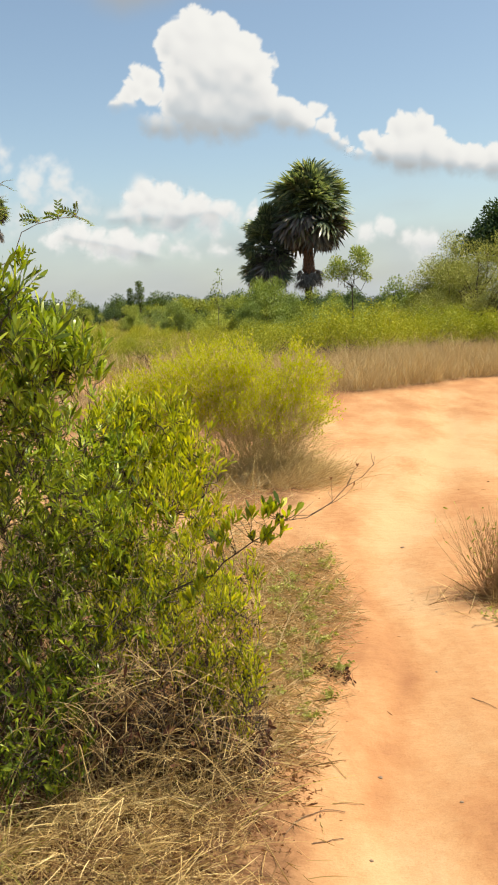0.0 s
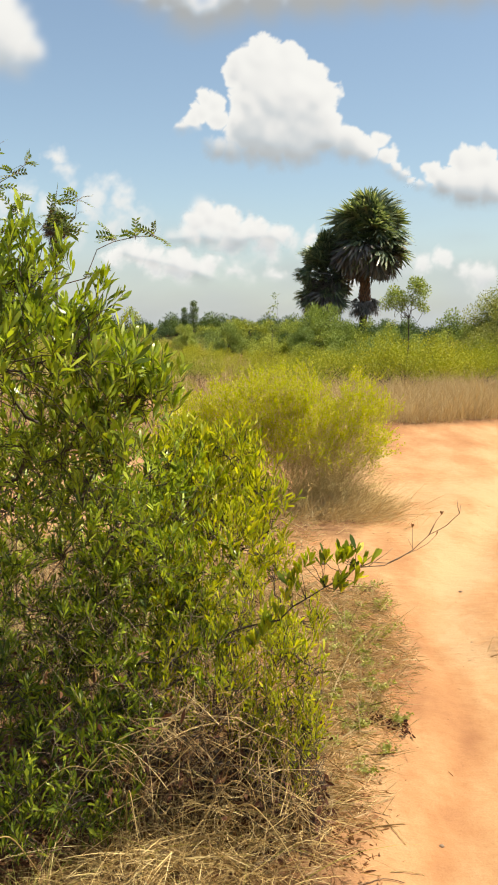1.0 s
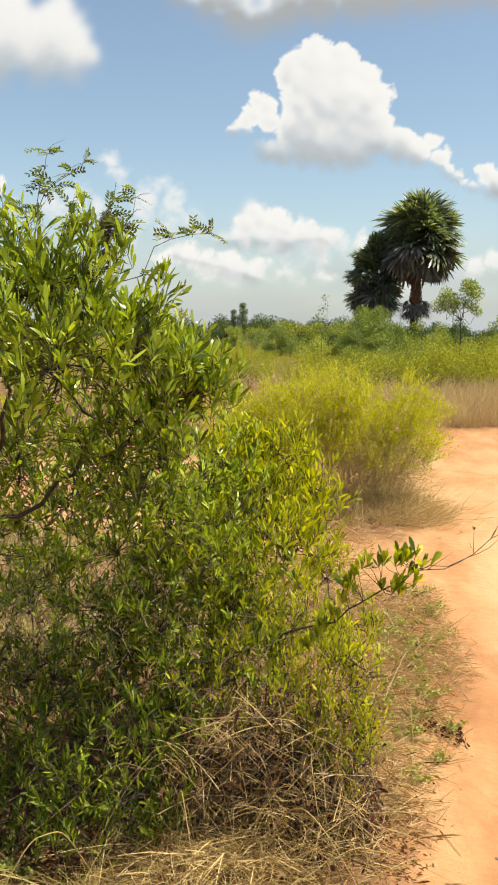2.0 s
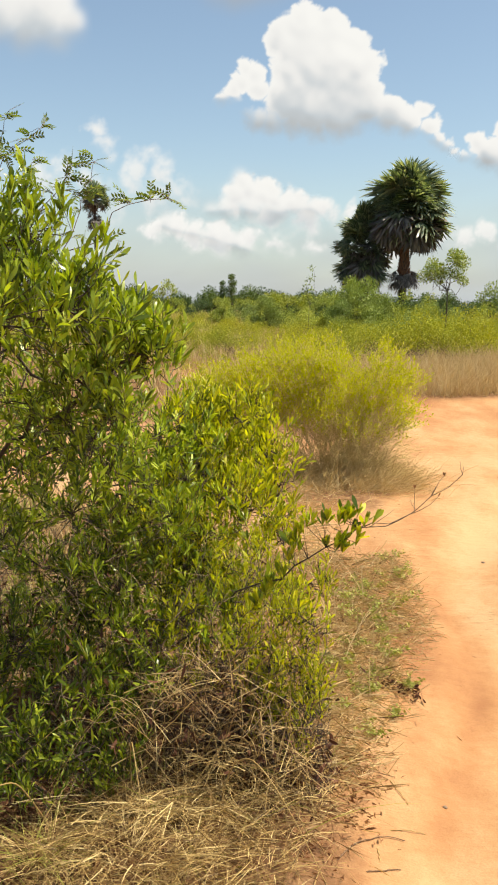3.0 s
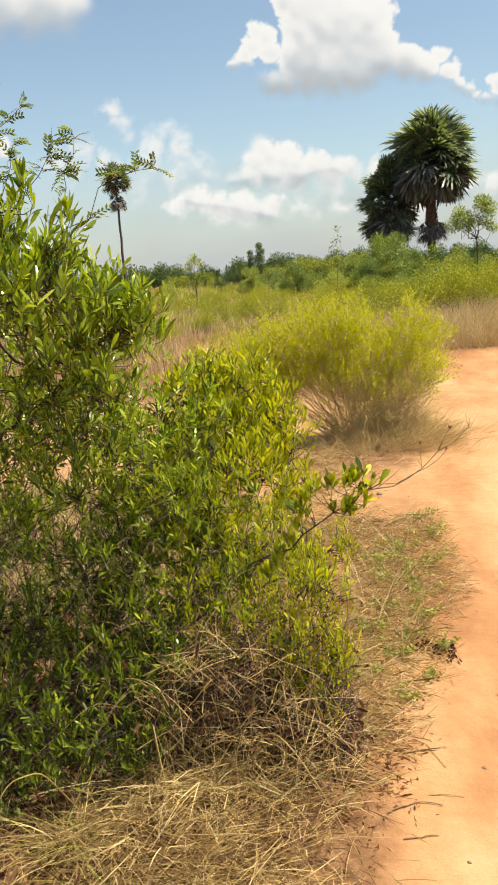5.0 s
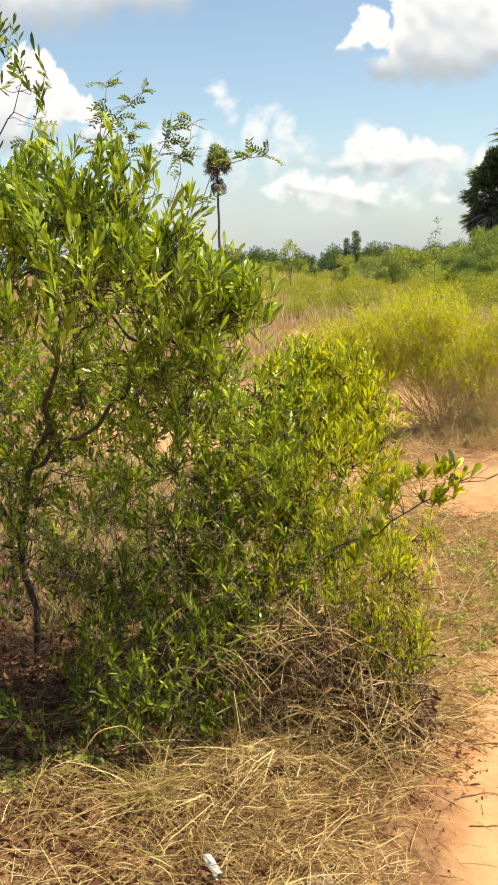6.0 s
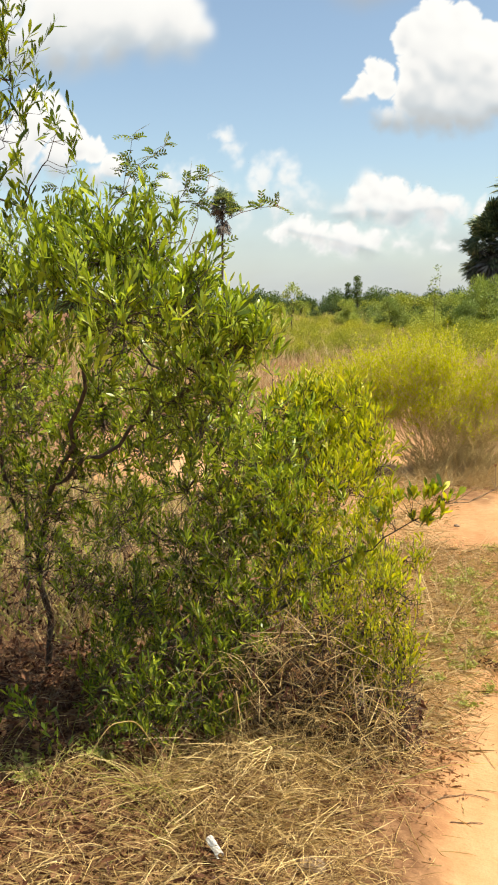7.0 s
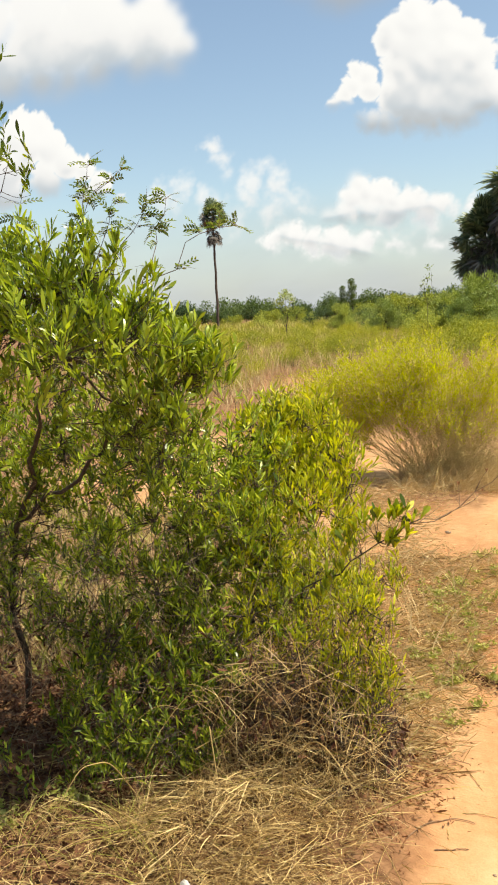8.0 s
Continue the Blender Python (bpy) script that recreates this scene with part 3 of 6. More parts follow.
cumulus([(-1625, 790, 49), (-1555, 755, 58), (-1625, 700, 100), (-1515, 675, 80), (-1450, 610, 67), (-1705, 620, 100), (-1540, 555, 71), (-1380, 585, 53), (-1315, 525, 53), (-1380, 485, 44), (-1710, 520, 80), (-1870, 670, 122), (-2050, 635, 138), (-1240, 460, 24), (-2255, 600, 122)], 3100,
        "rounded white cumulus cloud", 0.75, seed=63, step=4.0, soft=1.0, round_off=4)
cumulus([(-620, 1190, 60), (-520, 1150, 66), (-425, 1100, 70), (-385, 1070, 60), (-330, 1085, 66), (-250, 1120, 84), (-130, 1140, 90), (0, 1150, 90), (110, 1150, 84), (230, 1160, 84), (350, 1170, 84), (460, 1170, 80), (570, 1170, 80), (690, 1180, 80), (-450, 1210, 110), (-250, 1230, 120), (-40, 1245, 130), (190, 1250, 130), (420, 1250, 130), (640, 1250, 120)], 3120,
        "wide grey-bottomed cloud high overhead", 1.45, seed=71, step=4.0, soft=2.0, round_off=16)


# ---- far trees, palms and scrub ----
def crown_cloud(n, clumps, size, shape=CHIP_SHAPE, aspect=0.45, up=0.3):
    """Leaves in ball-shaped clumps (x, y, z, radius), flatter below."""
    c = np.array(clumps, float)
    share = c[:, 3] ** 2
    pick = rng.choice(len(c), n, p=share / share.sum())
    b = in_ball(n)
    b[:, 2] = np.where(b[:, 2] < 0, b[:, 2] * 0.7, b[:, 2])
    P = c[pick, :3] + b * c[pick, 3:]
    D = unit(b + rng.normal(size=(n, 3)) * 0.7 + (0, 0, up))
    L = size * rng.uniform(0.6, 1.3, n)
    return strips(P, D, L, L * aspect, rng.normal(size=(n, 3)) * size * 0.12, shape)


def clumps_in(n, rx, ry, z0, z1, r):
    a, q = rng.random(n) * 6.283, np.sqrt(rng.random(n))
    return [(rx * q[i] * math.cos(a[i]), ry * q[i] * math.sin(a[i]), z0 + (z1 - z0) * rng.random() * (1 - 0.45 * q[i] ** 2), r * rng.uniform(0.7, 1.25)) for i in range(n)]


def dome(n, rx, ry, rz, z, r):
    """Clumps over the upper side of a rounded crown."""
    v = unit(rng.normal(size=(n, 3)))
    v[:, 2] = np.abs(v[:, 2]) * 1.15 - 0.15
    q = rng.uniform(0.55, 0.95, (n, 1))
    p = v * q * (rx, ry, rz) + (0, 0, z)
    return [(*p[i], r * rng.uniform(0.75, 1.2)) for i in range(n)]


def tree(name, label, category, clumps, leaves, size, mat, trunk_r, stems=1, spread_r=0.1, group="", aspect=0.45, up=0.3, bole=0.75):
    """A trunk or several stems with limbs to each clump, and a crown of leaves."""
    ob = tagged(thing(name), label, category, group)
    c = np.array(clumps)
    fork = np.array((c[:, 0].mean() * 0.5, c[:, 1].mean() * 0.5, c[:, 2].min() * bole))
    lines = []
    for s in range(stems):
        a = 6.283 * s / stems
        foot = np.array((math.cos(a), math.sin(a), 0)) * spread_r * (stems > 1)
        foot[2] = -0.05
        f = fork + foot * 2
        lines.append((wander(foot, f, 5, trunk_r * 0.5), trunk_r, trunk_r * 0.65))
        for k in range(s, len(c), stems):
            lines.append((wander(f, c[k, :3], 5, 0.06 * c[k, 2]), trunk_r * 0.5, trunk_r * 0.1))
            for _ in range(3):
                lines.append((wander(c[k, :3], c[k, :3] + in_ball(1)[0] * c[k, 3] * 0.9, 3, 0.02), trunk_r * 0.12, trunk_r * 0.04))
    part("trunk", mesh_from("trunk", *tubes(lines), BARK), ob)
    part("crown", mesh_from("crown", *crown_cloud(leaves, clumps, size, aspect=aspect, up=up), mat), ob, kind="stuff")
    return ob


def stand(ob, x, y, turn=0.0, s=1.0, tilt=0.0):
    z = float(height_at(np.array([x]), np.array([y]))[0])
    ob.matrix_basis = pose(x, y, z, tilt, 0, turn) @ Matrix.Diagonal((s, s, s, 1))
    return ob


def plant_copies(first, places, turns=None):
    """Copies of one plant at (x, y, scale); the first one takes the first place."""
    for i, (x, y, s) in enumerate(places):
        turn = rng.random() * 360
        ob = first if i == 0 else copy_thing(first, Matrix())
        stand(ob, x, y, turn, s)


def frond_mesh(radius, petiole, segments, droop, mat):
    """A palmyra fan leaf: a stalk and stiff pointed segments in a folded fan, stalk along +x."""
    ang = np.linspace(-1.9, 1.9, segments) + rng.normal(size=segments) * 0.03
    P = np.tile((petiole, 0.0, 0.0), (segments, 1))
    D = np.stack([np.cos(ang), np.sin(ang), 0.18 * np.cos(np.arange(segments) * math.pi)], 1)
    L = radius * (1 - 0.12 * np.abs(ang) / 2.2) * rng.uniform(0.85, 1.08, segments)
    bend = np.stack([np.zeros(segments), np.zeros(segments), -droop * radius * rng.uniform(0.6, 1.6, segments)], 1)
    blades = strips(P, D, L, radius * 0.115, bend, [(0.0, 0.3), (0.55, 1.0), (0.85, 0.75), (1.0, 0.0)], side=np.tile((0, 0, 1.0), (segments, 1)))
    stalk = tubes([(wander((0, 0, 0), (petiole * 1.1, 0, 0), 4, 0.02), 0.045, 0.03)], 4)
    return mesh_from("frond", *join(blades, stalk), mat)


def palm(label, height, radius, fronds, trunk_r, lean=0.0, dead=8, drop=0.6, skirt=(0, 0.0, 0.0, 0.5), boot=()):
    """Trunk, a round head of fan leaves, dead leaves hanging under it, a ragged skirt (count, z0, z1, scale) and a swollen sleeve of old leaf bases (z0, z1)."""
    ob = tagged(thing("palmyra_palm"), label, "palm tree", "palmyra palms")
    top = np.array((lean, 0, height))
    line = wander((0, 0, -0.1), top, 9, 0.05)
    part("trunk", mesh_from("trunk", *tubes([(line, trunk_r * 1.25, trunk_r * 0.8)], 10), PALM_BARK), ob)
    if boot:
        z0, z1 = boot
        stubs = []
        for i in range(90):
            a, z = i * 2.4, z0 + (z1 - z0) * (i / 90)
            out = np.array((math.cos(a), math.sin(a), 0))
            foot = np.array((lean * z / height, 0, z)) + out * trunk_r * 0.8
            stubs.append((wander(foot, foot + out * 0.20 * (1.3 - i / 90) + (0, 0, 0.32), 3, 0.02), 0.075, 0.03))
        part("leaf_base", mesh_from("leaf_base", *tubes(stubs, 5), PALM_BOOT), ob, "red-brown sleeve of old leaf bases", "stuff")
    green = [frond_mesh(radius * 0.46, radius * 0.52, 40, d, PALM_LEAF) for d in (0.15, 0.28, 0.4)]
    brown = [frond_mesh(radius * 0.45, radius * 0.50, 24, 0.45, PALM_DEAD) for _ in range(2)]
    for i in range(fronds):
        az, el = i * 137.5 + rng.normal() * 9, 84 - 104 * ((i + 0.5) / fronds) ** 0.9 + rng.normal() * 6
        f = part("frond", green[i % 3], ob)
        f.matrix_basis = Matrix.Translation(Vector(top) - Vector((0, 0, drop * i / fronds))) @ pose(0, 0, 0, 0, -el, az) @ pose(0, 0, 0, rng.normal() * 25, 0, 0) @ Matrix.Diagonal((*[rng.uniform(0.62, 1.06)] * 3, 1))
    for i in range(dead):
        f = part("dead_frond", brown[i % 2], ob, "dry brown hanging frond")
        f.matrix_basis = Matrix.Translation(Vector(top) - Vector((0, 0, drop * rng.uniform(0.35, 1.15)))) @ pose(0, 0, 0, 0, rng.random() * 42, i * 137.5) @ pose(0, 0, 0, rng.normal() * 30, 0, 0) @ Matrix.Diagonal((*[rng.uniform(0.7, 1.0)] * 3, 1))
    for i in range(skirt[0]):
        f = part("dead_frond", brown[i % 2], ob, "dry brown hanging frond")
        z = rng.uniform(skirt[1], skirt[2])
        f.matrix_basis = Matrix.Translation((lean * z / height, 0, z)) @ pose(0, 0, 0, 0, 14 + rng.random() * 34, i * 137.5) @ Matrix.Diagonal((*[skirt[3] * rng.uniform(0.75, 1.1)] * 3, 1))
    return ob


stand(palm("tall dark palmyra palm with a dense round crown", 7.8, 3.2, 88, 0.22, 0.12, 64, 0.8, (22, 3.3, 4.1, 0.42), (3.5, 5.2)), 4.05, 55.0)
stand(palm("shorter palmyra palm leaning beside the tall one", 6.25, 2.15, 76, 0.26, -0.35, 60, 2.3, (26, 3.6, 4.6, 0.6)), 1.85, 55.8)
stand(palm("lone slender palmyra palm far off in the field", 14.9, 2.45, 34, 0.15, 0.1, 8, 0.5, (20, 12.0, 13.2, 0.72)), -31.3, 110.0)


# trees by themselves
acacia = tree("acacia_tree", "broad pale green acacia with a shaded underside", "tree",
              dome(70, 4.3, 3.0, 3.7, 1.0, 0.85), 110000, 0.075, ACACIA_LEAF, 0.16, 3, 0.3)
stand(acacia, 12.4, 45.0, 0, 1.05)
big_tree = tree("dark_tree", "tall dark green tree behind the acacia", "tree", dome(20, 2.3, 2.0, 2.4, 4.0, 0.95), 14000, 0.19, DARK_LEAF, 0.2)
stand(big_tree, 18.2, 60.0, 0, 1.25)
slender = tree("slender_tree", "slender young tree with a thin trunk and pale leaves", "tree",
               [(0.22, 0, 3.20, 0.34), (0.42, 0, 3.0, 0.32), (0.12, 0, 3.38, 0.17), (0.33, 0.1, 3.30, 0.2), (-0.12, 0.1, 2.72, 0.34), (-0.45, 0, 2.75, 0.36), (-0.75, 0, 2.58, 0.32), (-0.55, 0, 2.98, 0.26), (0.33, 0, 2.62, 0.26), (0.5, 0, 2.42, 0.2), (-0.3, 0, 2.45, 0.18)],
               5200, 0.065, PALE_LEAF, 0.03, bole=0.92)
stand(slender, 3.75, 30.0)
small_tree = tree("small_tree", "small pale leafy tree among the scrub", "tree", [(0, 0, 2.5, 0.5), (0.4, 0, 2.2, 0.4), (-0.4, 0.1, 2.1, 0.4), (0, 0.2, 1.6, 0.5)], 1100, 0.12, PALE_LEAF, 0.05)
stand(small_tree, 8.0, 46.0)
field_tree = tree("young_tree", "lone young tree with a pale feathery crown", "tree", [(0, 0, 2.6, 0.36), (0.35, 0, 2.35, 0.28), (-0.35, 0, 2.2, 0.3), (0.1, 0, 1.8, 0.25), (-0.2, 0, 1.2, 0.25)], 700, 0.12, PALE_LEAF, 0.04)
stand(field_tree, -9.7, 49.0)
wisp = tree("sapling", "thin wispy sapling with few grey leaves", "sapling", [(0.1, 0, 3.1, 0.18), (0.05, 0, 2.65, 0.16), (-0.15, 0, 2.4, 0.15), (0.1, 0, 2.2, 0.12)], 110, 0.09, PALE_LEAF, 0.014)
stand(wisp, -1.15, 36.0)

# the line of trees behind the field
slim = tree("slim_tree", "tall slim dark tree in the far treeline", "tree", [(0, 0, 3.0, 0.8), (0.2, 0, 4.3, 0.9), (0, 0, 5.5, 0.8), (0.2, 0, 6.5, 0.6)], 2000, 0.24, DARK_LEAF, 0.14, group="far treeline")
plant_copies(slim, [(-18.2, 150, 1.0), (-20.0, 151, 0.84)])
low_tree = tree("treeline_tree", "rounded dark green tree in the far treeline", "tree", clumps_in(14, 2.6, 2.0, 0.9, 3.2, 1.0), 3000, 0.26, DARK_LEAF, 0.16, group="far treeline")
places = []
for x in np.arange(-95, 78, 1.35):
    places.append((x + rng.normal() * 1.6, 165 + rng.normal() * 9, 0.7 + 0.75 * rng.random() ** 1.5))
plant_copies(low_tree, places)
pale_low = tree("treeline_tree", "rounded paler tree in the far treeline", "tree", clumps_in(12, 2.4, 2.0, 0.8, 2.8, 0.9), 3000, 0.24, GREEN_LEAF, 0.14, group="far treeline")
places = [(-26 + rng.normal(), 140, 0.9), (-10, 120, 1.15), (-6, 118, 1.1), (-2, 116, 0.9)]
for x in np.arange(-70, 66, 6.5):
    places.append((x + rng.normal() * 2.5, 130 + rng.normal() * 10, rng.uniform(0.5, 0.9)))
plant_copies(pale_low, places)

# green scrub round the palms
green_b = tree("green_shrub", "pale green spreading shrub near the palms", "shrub", clumps_in(14, 1.5, 1.2, 0.3, 1.8, 0.5), 3600, 0.095, PALE_LEAF, 0.05, 3, 0.12, "green scrub")
plant_copies(green_b, [(-1.6, 43, 0.75), (3.4, 42, 0.7), (5.4, 40, 0.75), (7.4, 45, 0.9), (-6.8, 66, 0.95), (-4.8, 54, 0.7), (9.4, 40, 0.65), (1.4, 39, 0.55), (-10.5, 80, 0.8), (-14, 84, 0.8), (-20, 88, 0.8), (12.5, 39, 0.7)])
green_a = tree("green_shrub", "dense green shrub near the palms", "shrub", clumps_in(13, 1.25, 1.2, 0.4, 2.3, 0.46), 4200, 0.085, GREEN_LEAF, 0.05, 3, 0.12, "green scrub")
plant_copies(green_a, [(0.2, 46, 1.05), (1.6, 47.5, 1.1), (3.2, 46, 0.95), (5.2, 47, 0.8), (3.7, 51, 1.25), (4.9, 50, 1.15), (2.6, 51.5, 1.2), (-1.4, 47, 0.85), (2.4, 50, 1.15), (-2.6, 52, 0.6), (-5.6, 60, 0.9), (-4.2, 62, 0.85), (6.6, 50, 0.9), (4.2, 40, 0.8), (0.6, 41, 0.75), (-9.4, 76, 0.8), (-0.6, 44, 0.9), (1.0, 44, 1.15), (-1.8, 50, 1.0), (0.2, 52, 1.3), (2.6, 43, 0.8), (6, 43, 0.75), (8.5, 42, 0.7), (10, 44, 0.8), (-3.5, 58, 0.8), (14, 42, 0.7)])

green_c = tree("green_shrub", "dark grey-green bush at the palms' foot", "shrub", clumps_in(12, 1.3, 1.2, 0.5, 2.2, 0.5), 3200, 0.10, DARK_LEAF, 0.05, 3, 0.12, "green scrub")
plant_copies(green_c, [(2.0, 53, 1.2), (4.6, 52, 1.0), (5.9, 45, 0.8), (-0.9, 45, 0.7), (0.9, 50, 1.2), (7.6, 48, 0.8), (-7.5, 70, 0.8), (-12.5, 78, 0.9), (11, 47, 0.8), (-3.2, 56, 0.75)])
blue_bush = tree("green_shrub", "grey-green feathery bush before the palms", "shrub", clumps_in(18, 1.1, 0.9, 0.5, 2.7, 0.42), 9000, 0.17, PALE_LEAF, 0.05, 5, 0.15, "green scrub", aspect=0.14, up=0.9)
plant_copies(blue_bush, [(1.1, 45.0, 1.15), (-0.3, 45.6, 0.85), (2.3, 45.5, 0.85), (-4.2, 50, 0.8), (4.6, 44, 0.7), (-8.2, 62, 0.8), (9.0, 47, 0.8), (0.3, 43, 0.7)])

# yellow-green scrub over the field
field_a = tree("field_shrub", "low yellow-green shrub in the dry field", "shrub", clumps_in(14, 0.8, 0.75, 0.2, 1.0, 0.3), 5200, 0.038, FIELD_LEAF, 0.02, 5, 0.1, "yellow-green field scrub")
field_b = tree("field_shrub", "low spreading yellow-green shrub in the dry field", "shrub", clumps_in(16, 1.1, 0.9, 0.15, 0.75, 0.28), 5200, 0.038, FIELD_LEAF, 0.02, 5, 0.12, "yellow-green field scrub")


def scatter(n, y0, y1, x0, x1, s0, s1, gap):
    got, tries = [], 0
    while len(got) < n and tries < n * 40:
        tries += 1
        y = y0 + (y1 - y0) * rng.random() ** 1.3
        x = (x0 + (x1 - x0) * rng.random()) * y
        if sand_at(np.array([x]), np.array([y]))[0] > 0.3 or any(math.hypot(x - a, y - b) < gap for a, b, _ in got):
            continue
        got.append((x, y, rng.uniform(s0, s1)))
    return got


right_band = [(x, 22 + 0.45 * x + rng.normal() * 1.2, rng.uniform(1.05, 1.45)) for x in np.arange(2.2, 13, 0.7)]
plant_copies(field_a, right_band + scatter(110, 24, 95, -0.46, 0.36, 0.55, 1.0, 1.4))
plant_copies(field_b, [(x, 26 + 0.5 * x + rng.normal() * 1.5, rng.uniform(1.0, 1.5)) for x in np.arange(0.6, 15, 1.1)] + scatter(100, 27, 80, -0.46, 0.10, 0.5, 1.0, 1.5) + scatter(14, 16, 27, -0.3, 0.05, 0.4, 0.75, 1.6))


def grass_stuff(name, label, n, area, tall, width, mat, keep, lean=0.25, seed_y=1.0, category="grass"):
    """Standing blades over a stretch of ground; keep(x, y) gives the chance that one stands there."""
    x = area[0] + (area[1] - area[0]) * rng.random(n)
    y = area[2] + (area[3] - area[2]) * rng.random(n) ** seed_y
    ok = rng.random(n) < keep(x, y)
    x, y = x[ok], y[ok]
    m = len(x)
    P = np.stack([x, y, height_at(x, y) - 0.01], 1)
    D = unit(np.stack([rng.normal(size=m) * lean, rng.normal(size=m) * lean, np.ones(m)], 1))
    L = tall * rng.uniform(0.35, 1.1, m) * (0.35 + 1.3 * fbm(x * 0.9, y * 0.9, 77))
    bend = np.stack([rng.normal(size=m), rng.normal(size=m), -np.abs(rng.normal(size=m)) * 0.6], 1) * 0.22 * L[:, None]
    me = mesh_from(name, *strips(P, D, L, width * rng.uniform(0.6, 1.4, m), bend, BLADE_SHAPE), mat)
    return tagged(new(name, me), label, category, kind="stuff")


def off_sand(x, y):
    return 1 - smooth(0.1, 0.5, sand_at(x, y))


grass_stuff("dry_grass", "tall dry tan grass along the far edge of the track", 70000, (0.7, 9.5, 14.5, 21.5), 0.78, 0.006, STRAW_FAR,
            lambda x, y: off_sand(x, y) * (1 - smooth(3.5, 6.0, y - (14.6 + np.clip(x - 2, 0, 30) * 0.75))) * (0.25 + 0.75 * smooth(0.3, 0.6, fbm(x * 1.5, y * 1.5, 23))), lean=0.45)
grass_stuff("field_grass", "dry tan grass over the open field", 60000, (-22, 8, 10, 44), 0.55, 0.011, STRAW_FAR,
            lambda x, y: off_sand(x, y) * (x < 0.7 + (y > 22) * 20) * (np.abs(x) < 0.5 * y) * smooth(0.2, 0.5, fbm(x * 0.25, y * 0.25, 91)), seed_y=1.5)
grass_stuff("green_field_grass", "yellow-green herbs over the open field", 24000, (-30, 24, 24, 75), 0.6, 0.022, HERB_LEAF,
            lambda x, y: off_sand(x, y) * (np.abs(x + 2) < 0.48 * y) * (1 - 0.8 * smooth(0.35, 0.65, fbm(x * 0.25, y * 0.25, 91))), seed_y=1.3)
grass_stuff("far_grass", "pale grass on the far field", 34000, (-80, 64, 60, 172), 1.0, 0.05, HERB_LEAF,
            lambda x, y: (np.abs(x + 2) < 0.46 * y) * 1.0, seed_y=1.2)


# ---- the broom-like bush in the middle ----
def broom_bush():
    """Thin stems fan from one foot into many ragged sprays of fine leaves; below them bare tan twigs and caught straw."""
    ob = tagged(thing("broom_bush", (-0.02, 7.6, 0)), "bushy yellow-green broom-like shrub with bare brown stems below", "shrub")
    lines, P, D = [], [], []
    tops = []
    for x in np.arange(-1.12, 0.64, 0.115):
        lobe = 1.12 - 0.30 * abs((x + 0.2) / 0.9) ** 2.2 + 0.14 * math.exp(-(((x - 0.53) / 0.12) ** 2)) - 0.20 * math.exp(-(((x - 0.25) / 0.13) ** 2)) + rng.normal() * 0.03
        for z in np.arange(lobe, 0.44 + 0.16 * rng.random() - 0.12 * (x < -0.5), -0.13):
            for y in (-0.22, 0.12):
                tops.append((x + rng.normal() * 0.04, y + rng.normal() * 0.10 - 0.1 * (lobe - z), z + rng.normal() * 0.035 - 0.06))
    for tx, ty, tz in tops:
        a = rng.random() * 6.283
        foot = np.array((math.cos(a) * 0.20 * rng.random() + 0.10 * tx, math.sin(a) * 0.18 * rng.random(), -0.02))
        tip = np.array((tx, ty, tz))
        st = wander(foot, tip, 6, 0.03, 0.03)
        lines.append((st, 0.0032, 0.0012))
        out = unit(tip - foot)
        for _ in range(25):
            p0 = tip + rng.normal(size=3) * (0.055, 0.06, 0.055)
            d = unit(out * 0.7 + rng.normal(size=3) * 0.5 + (0, 0, 0.45))
            ln = rng.uniform(0.06, 0.19)
            lines.append((wander(p0 - d * 0.05, p0 + d * ln, 3, 0.006), 0.0018, 0.0008))
            k = int(rng.integers(11, 18) if tz < 0.72 else rng.integers(13, 22))
            P.append(p0 + d * ln * rng.random((k, 1)) + rng.normal(size=(k, 3)) * 0.008)
            D.append(unit(d + rng.normal(size=(k, 3)) * 0.6 + (0, 0, 0.2)))
    # bare twigs, mostly leaning out towards the track
    for _ in range(1500):
        a, q = rng.random() * 6.283, rng.random()
        p0 = np.array((math.cos(a) * 0.42 * q + 0.17, math.sin(a) * 0.34 * q - 0.22, rng.uniform(0.0, 0.5)))
        d = unit(np.array((p0[0] * 1.1 + 0.15, p0[1] * 0.6 - 0.1, 0.45)) + rng.normal(size=3) * 0.42)
        lines.append((wander(p0, p0 + d * rng.uniform(0.15, 0.42), 4, 0.014), 0.0016, 0.0007))
    part("stem", mesh_from("stem", *tubes(lines, 3), BROOM_TWIG), ob, "bare tan twiggy stems", "stuff")
    P, D = np.concatenate(P), np.concatenate(D)
    L = rng.uniform(0.014, 0.034, len(P))
    part("foliage", mesh_from("foliage", *strips(P, D, L, L * 0.31, rng.normal(size=P.shape) * 0.004, CHIP_SHAPE), BROOM_LEAF), ob, kind="stuff")
    # dry grass caught in its foot
    m = 6000
    x, y = rng.normal(size=m) * 0.24 + 0.24, rng.normal(size=m) * 0.22 - 0.28
    Dg = np.stack([rng.normal(size=m) * 0.8 + 0.55, rng.normal(size=m) * 0.6 - 0.15, np.ones(m) * 0.8], 1)
    Lg = rng.uniform(0.10, 0.42, m)
    bend = np.stack([rng.normal(size=m) * 0.3 + 0.2, rng.normal(size=m) * 0.3, -np.abs(rng.normal(size=m)) * 0.6], 1) * Lg[:, None] * 0.5
    V, F = strips(np.stack([x, y, np.zeros(m)], 1), Dg, Lg, 0.0035, bend, BLADE_SHAPE)
    V[:, 2] = np.maximum(V[:, 2], 0.004)
    part("dry_grass", mesh_from("dry_grass", V, F, STRAW_FAR), ob, "dry straw-coloured grass at its foot", "stuff")


broom_bush()


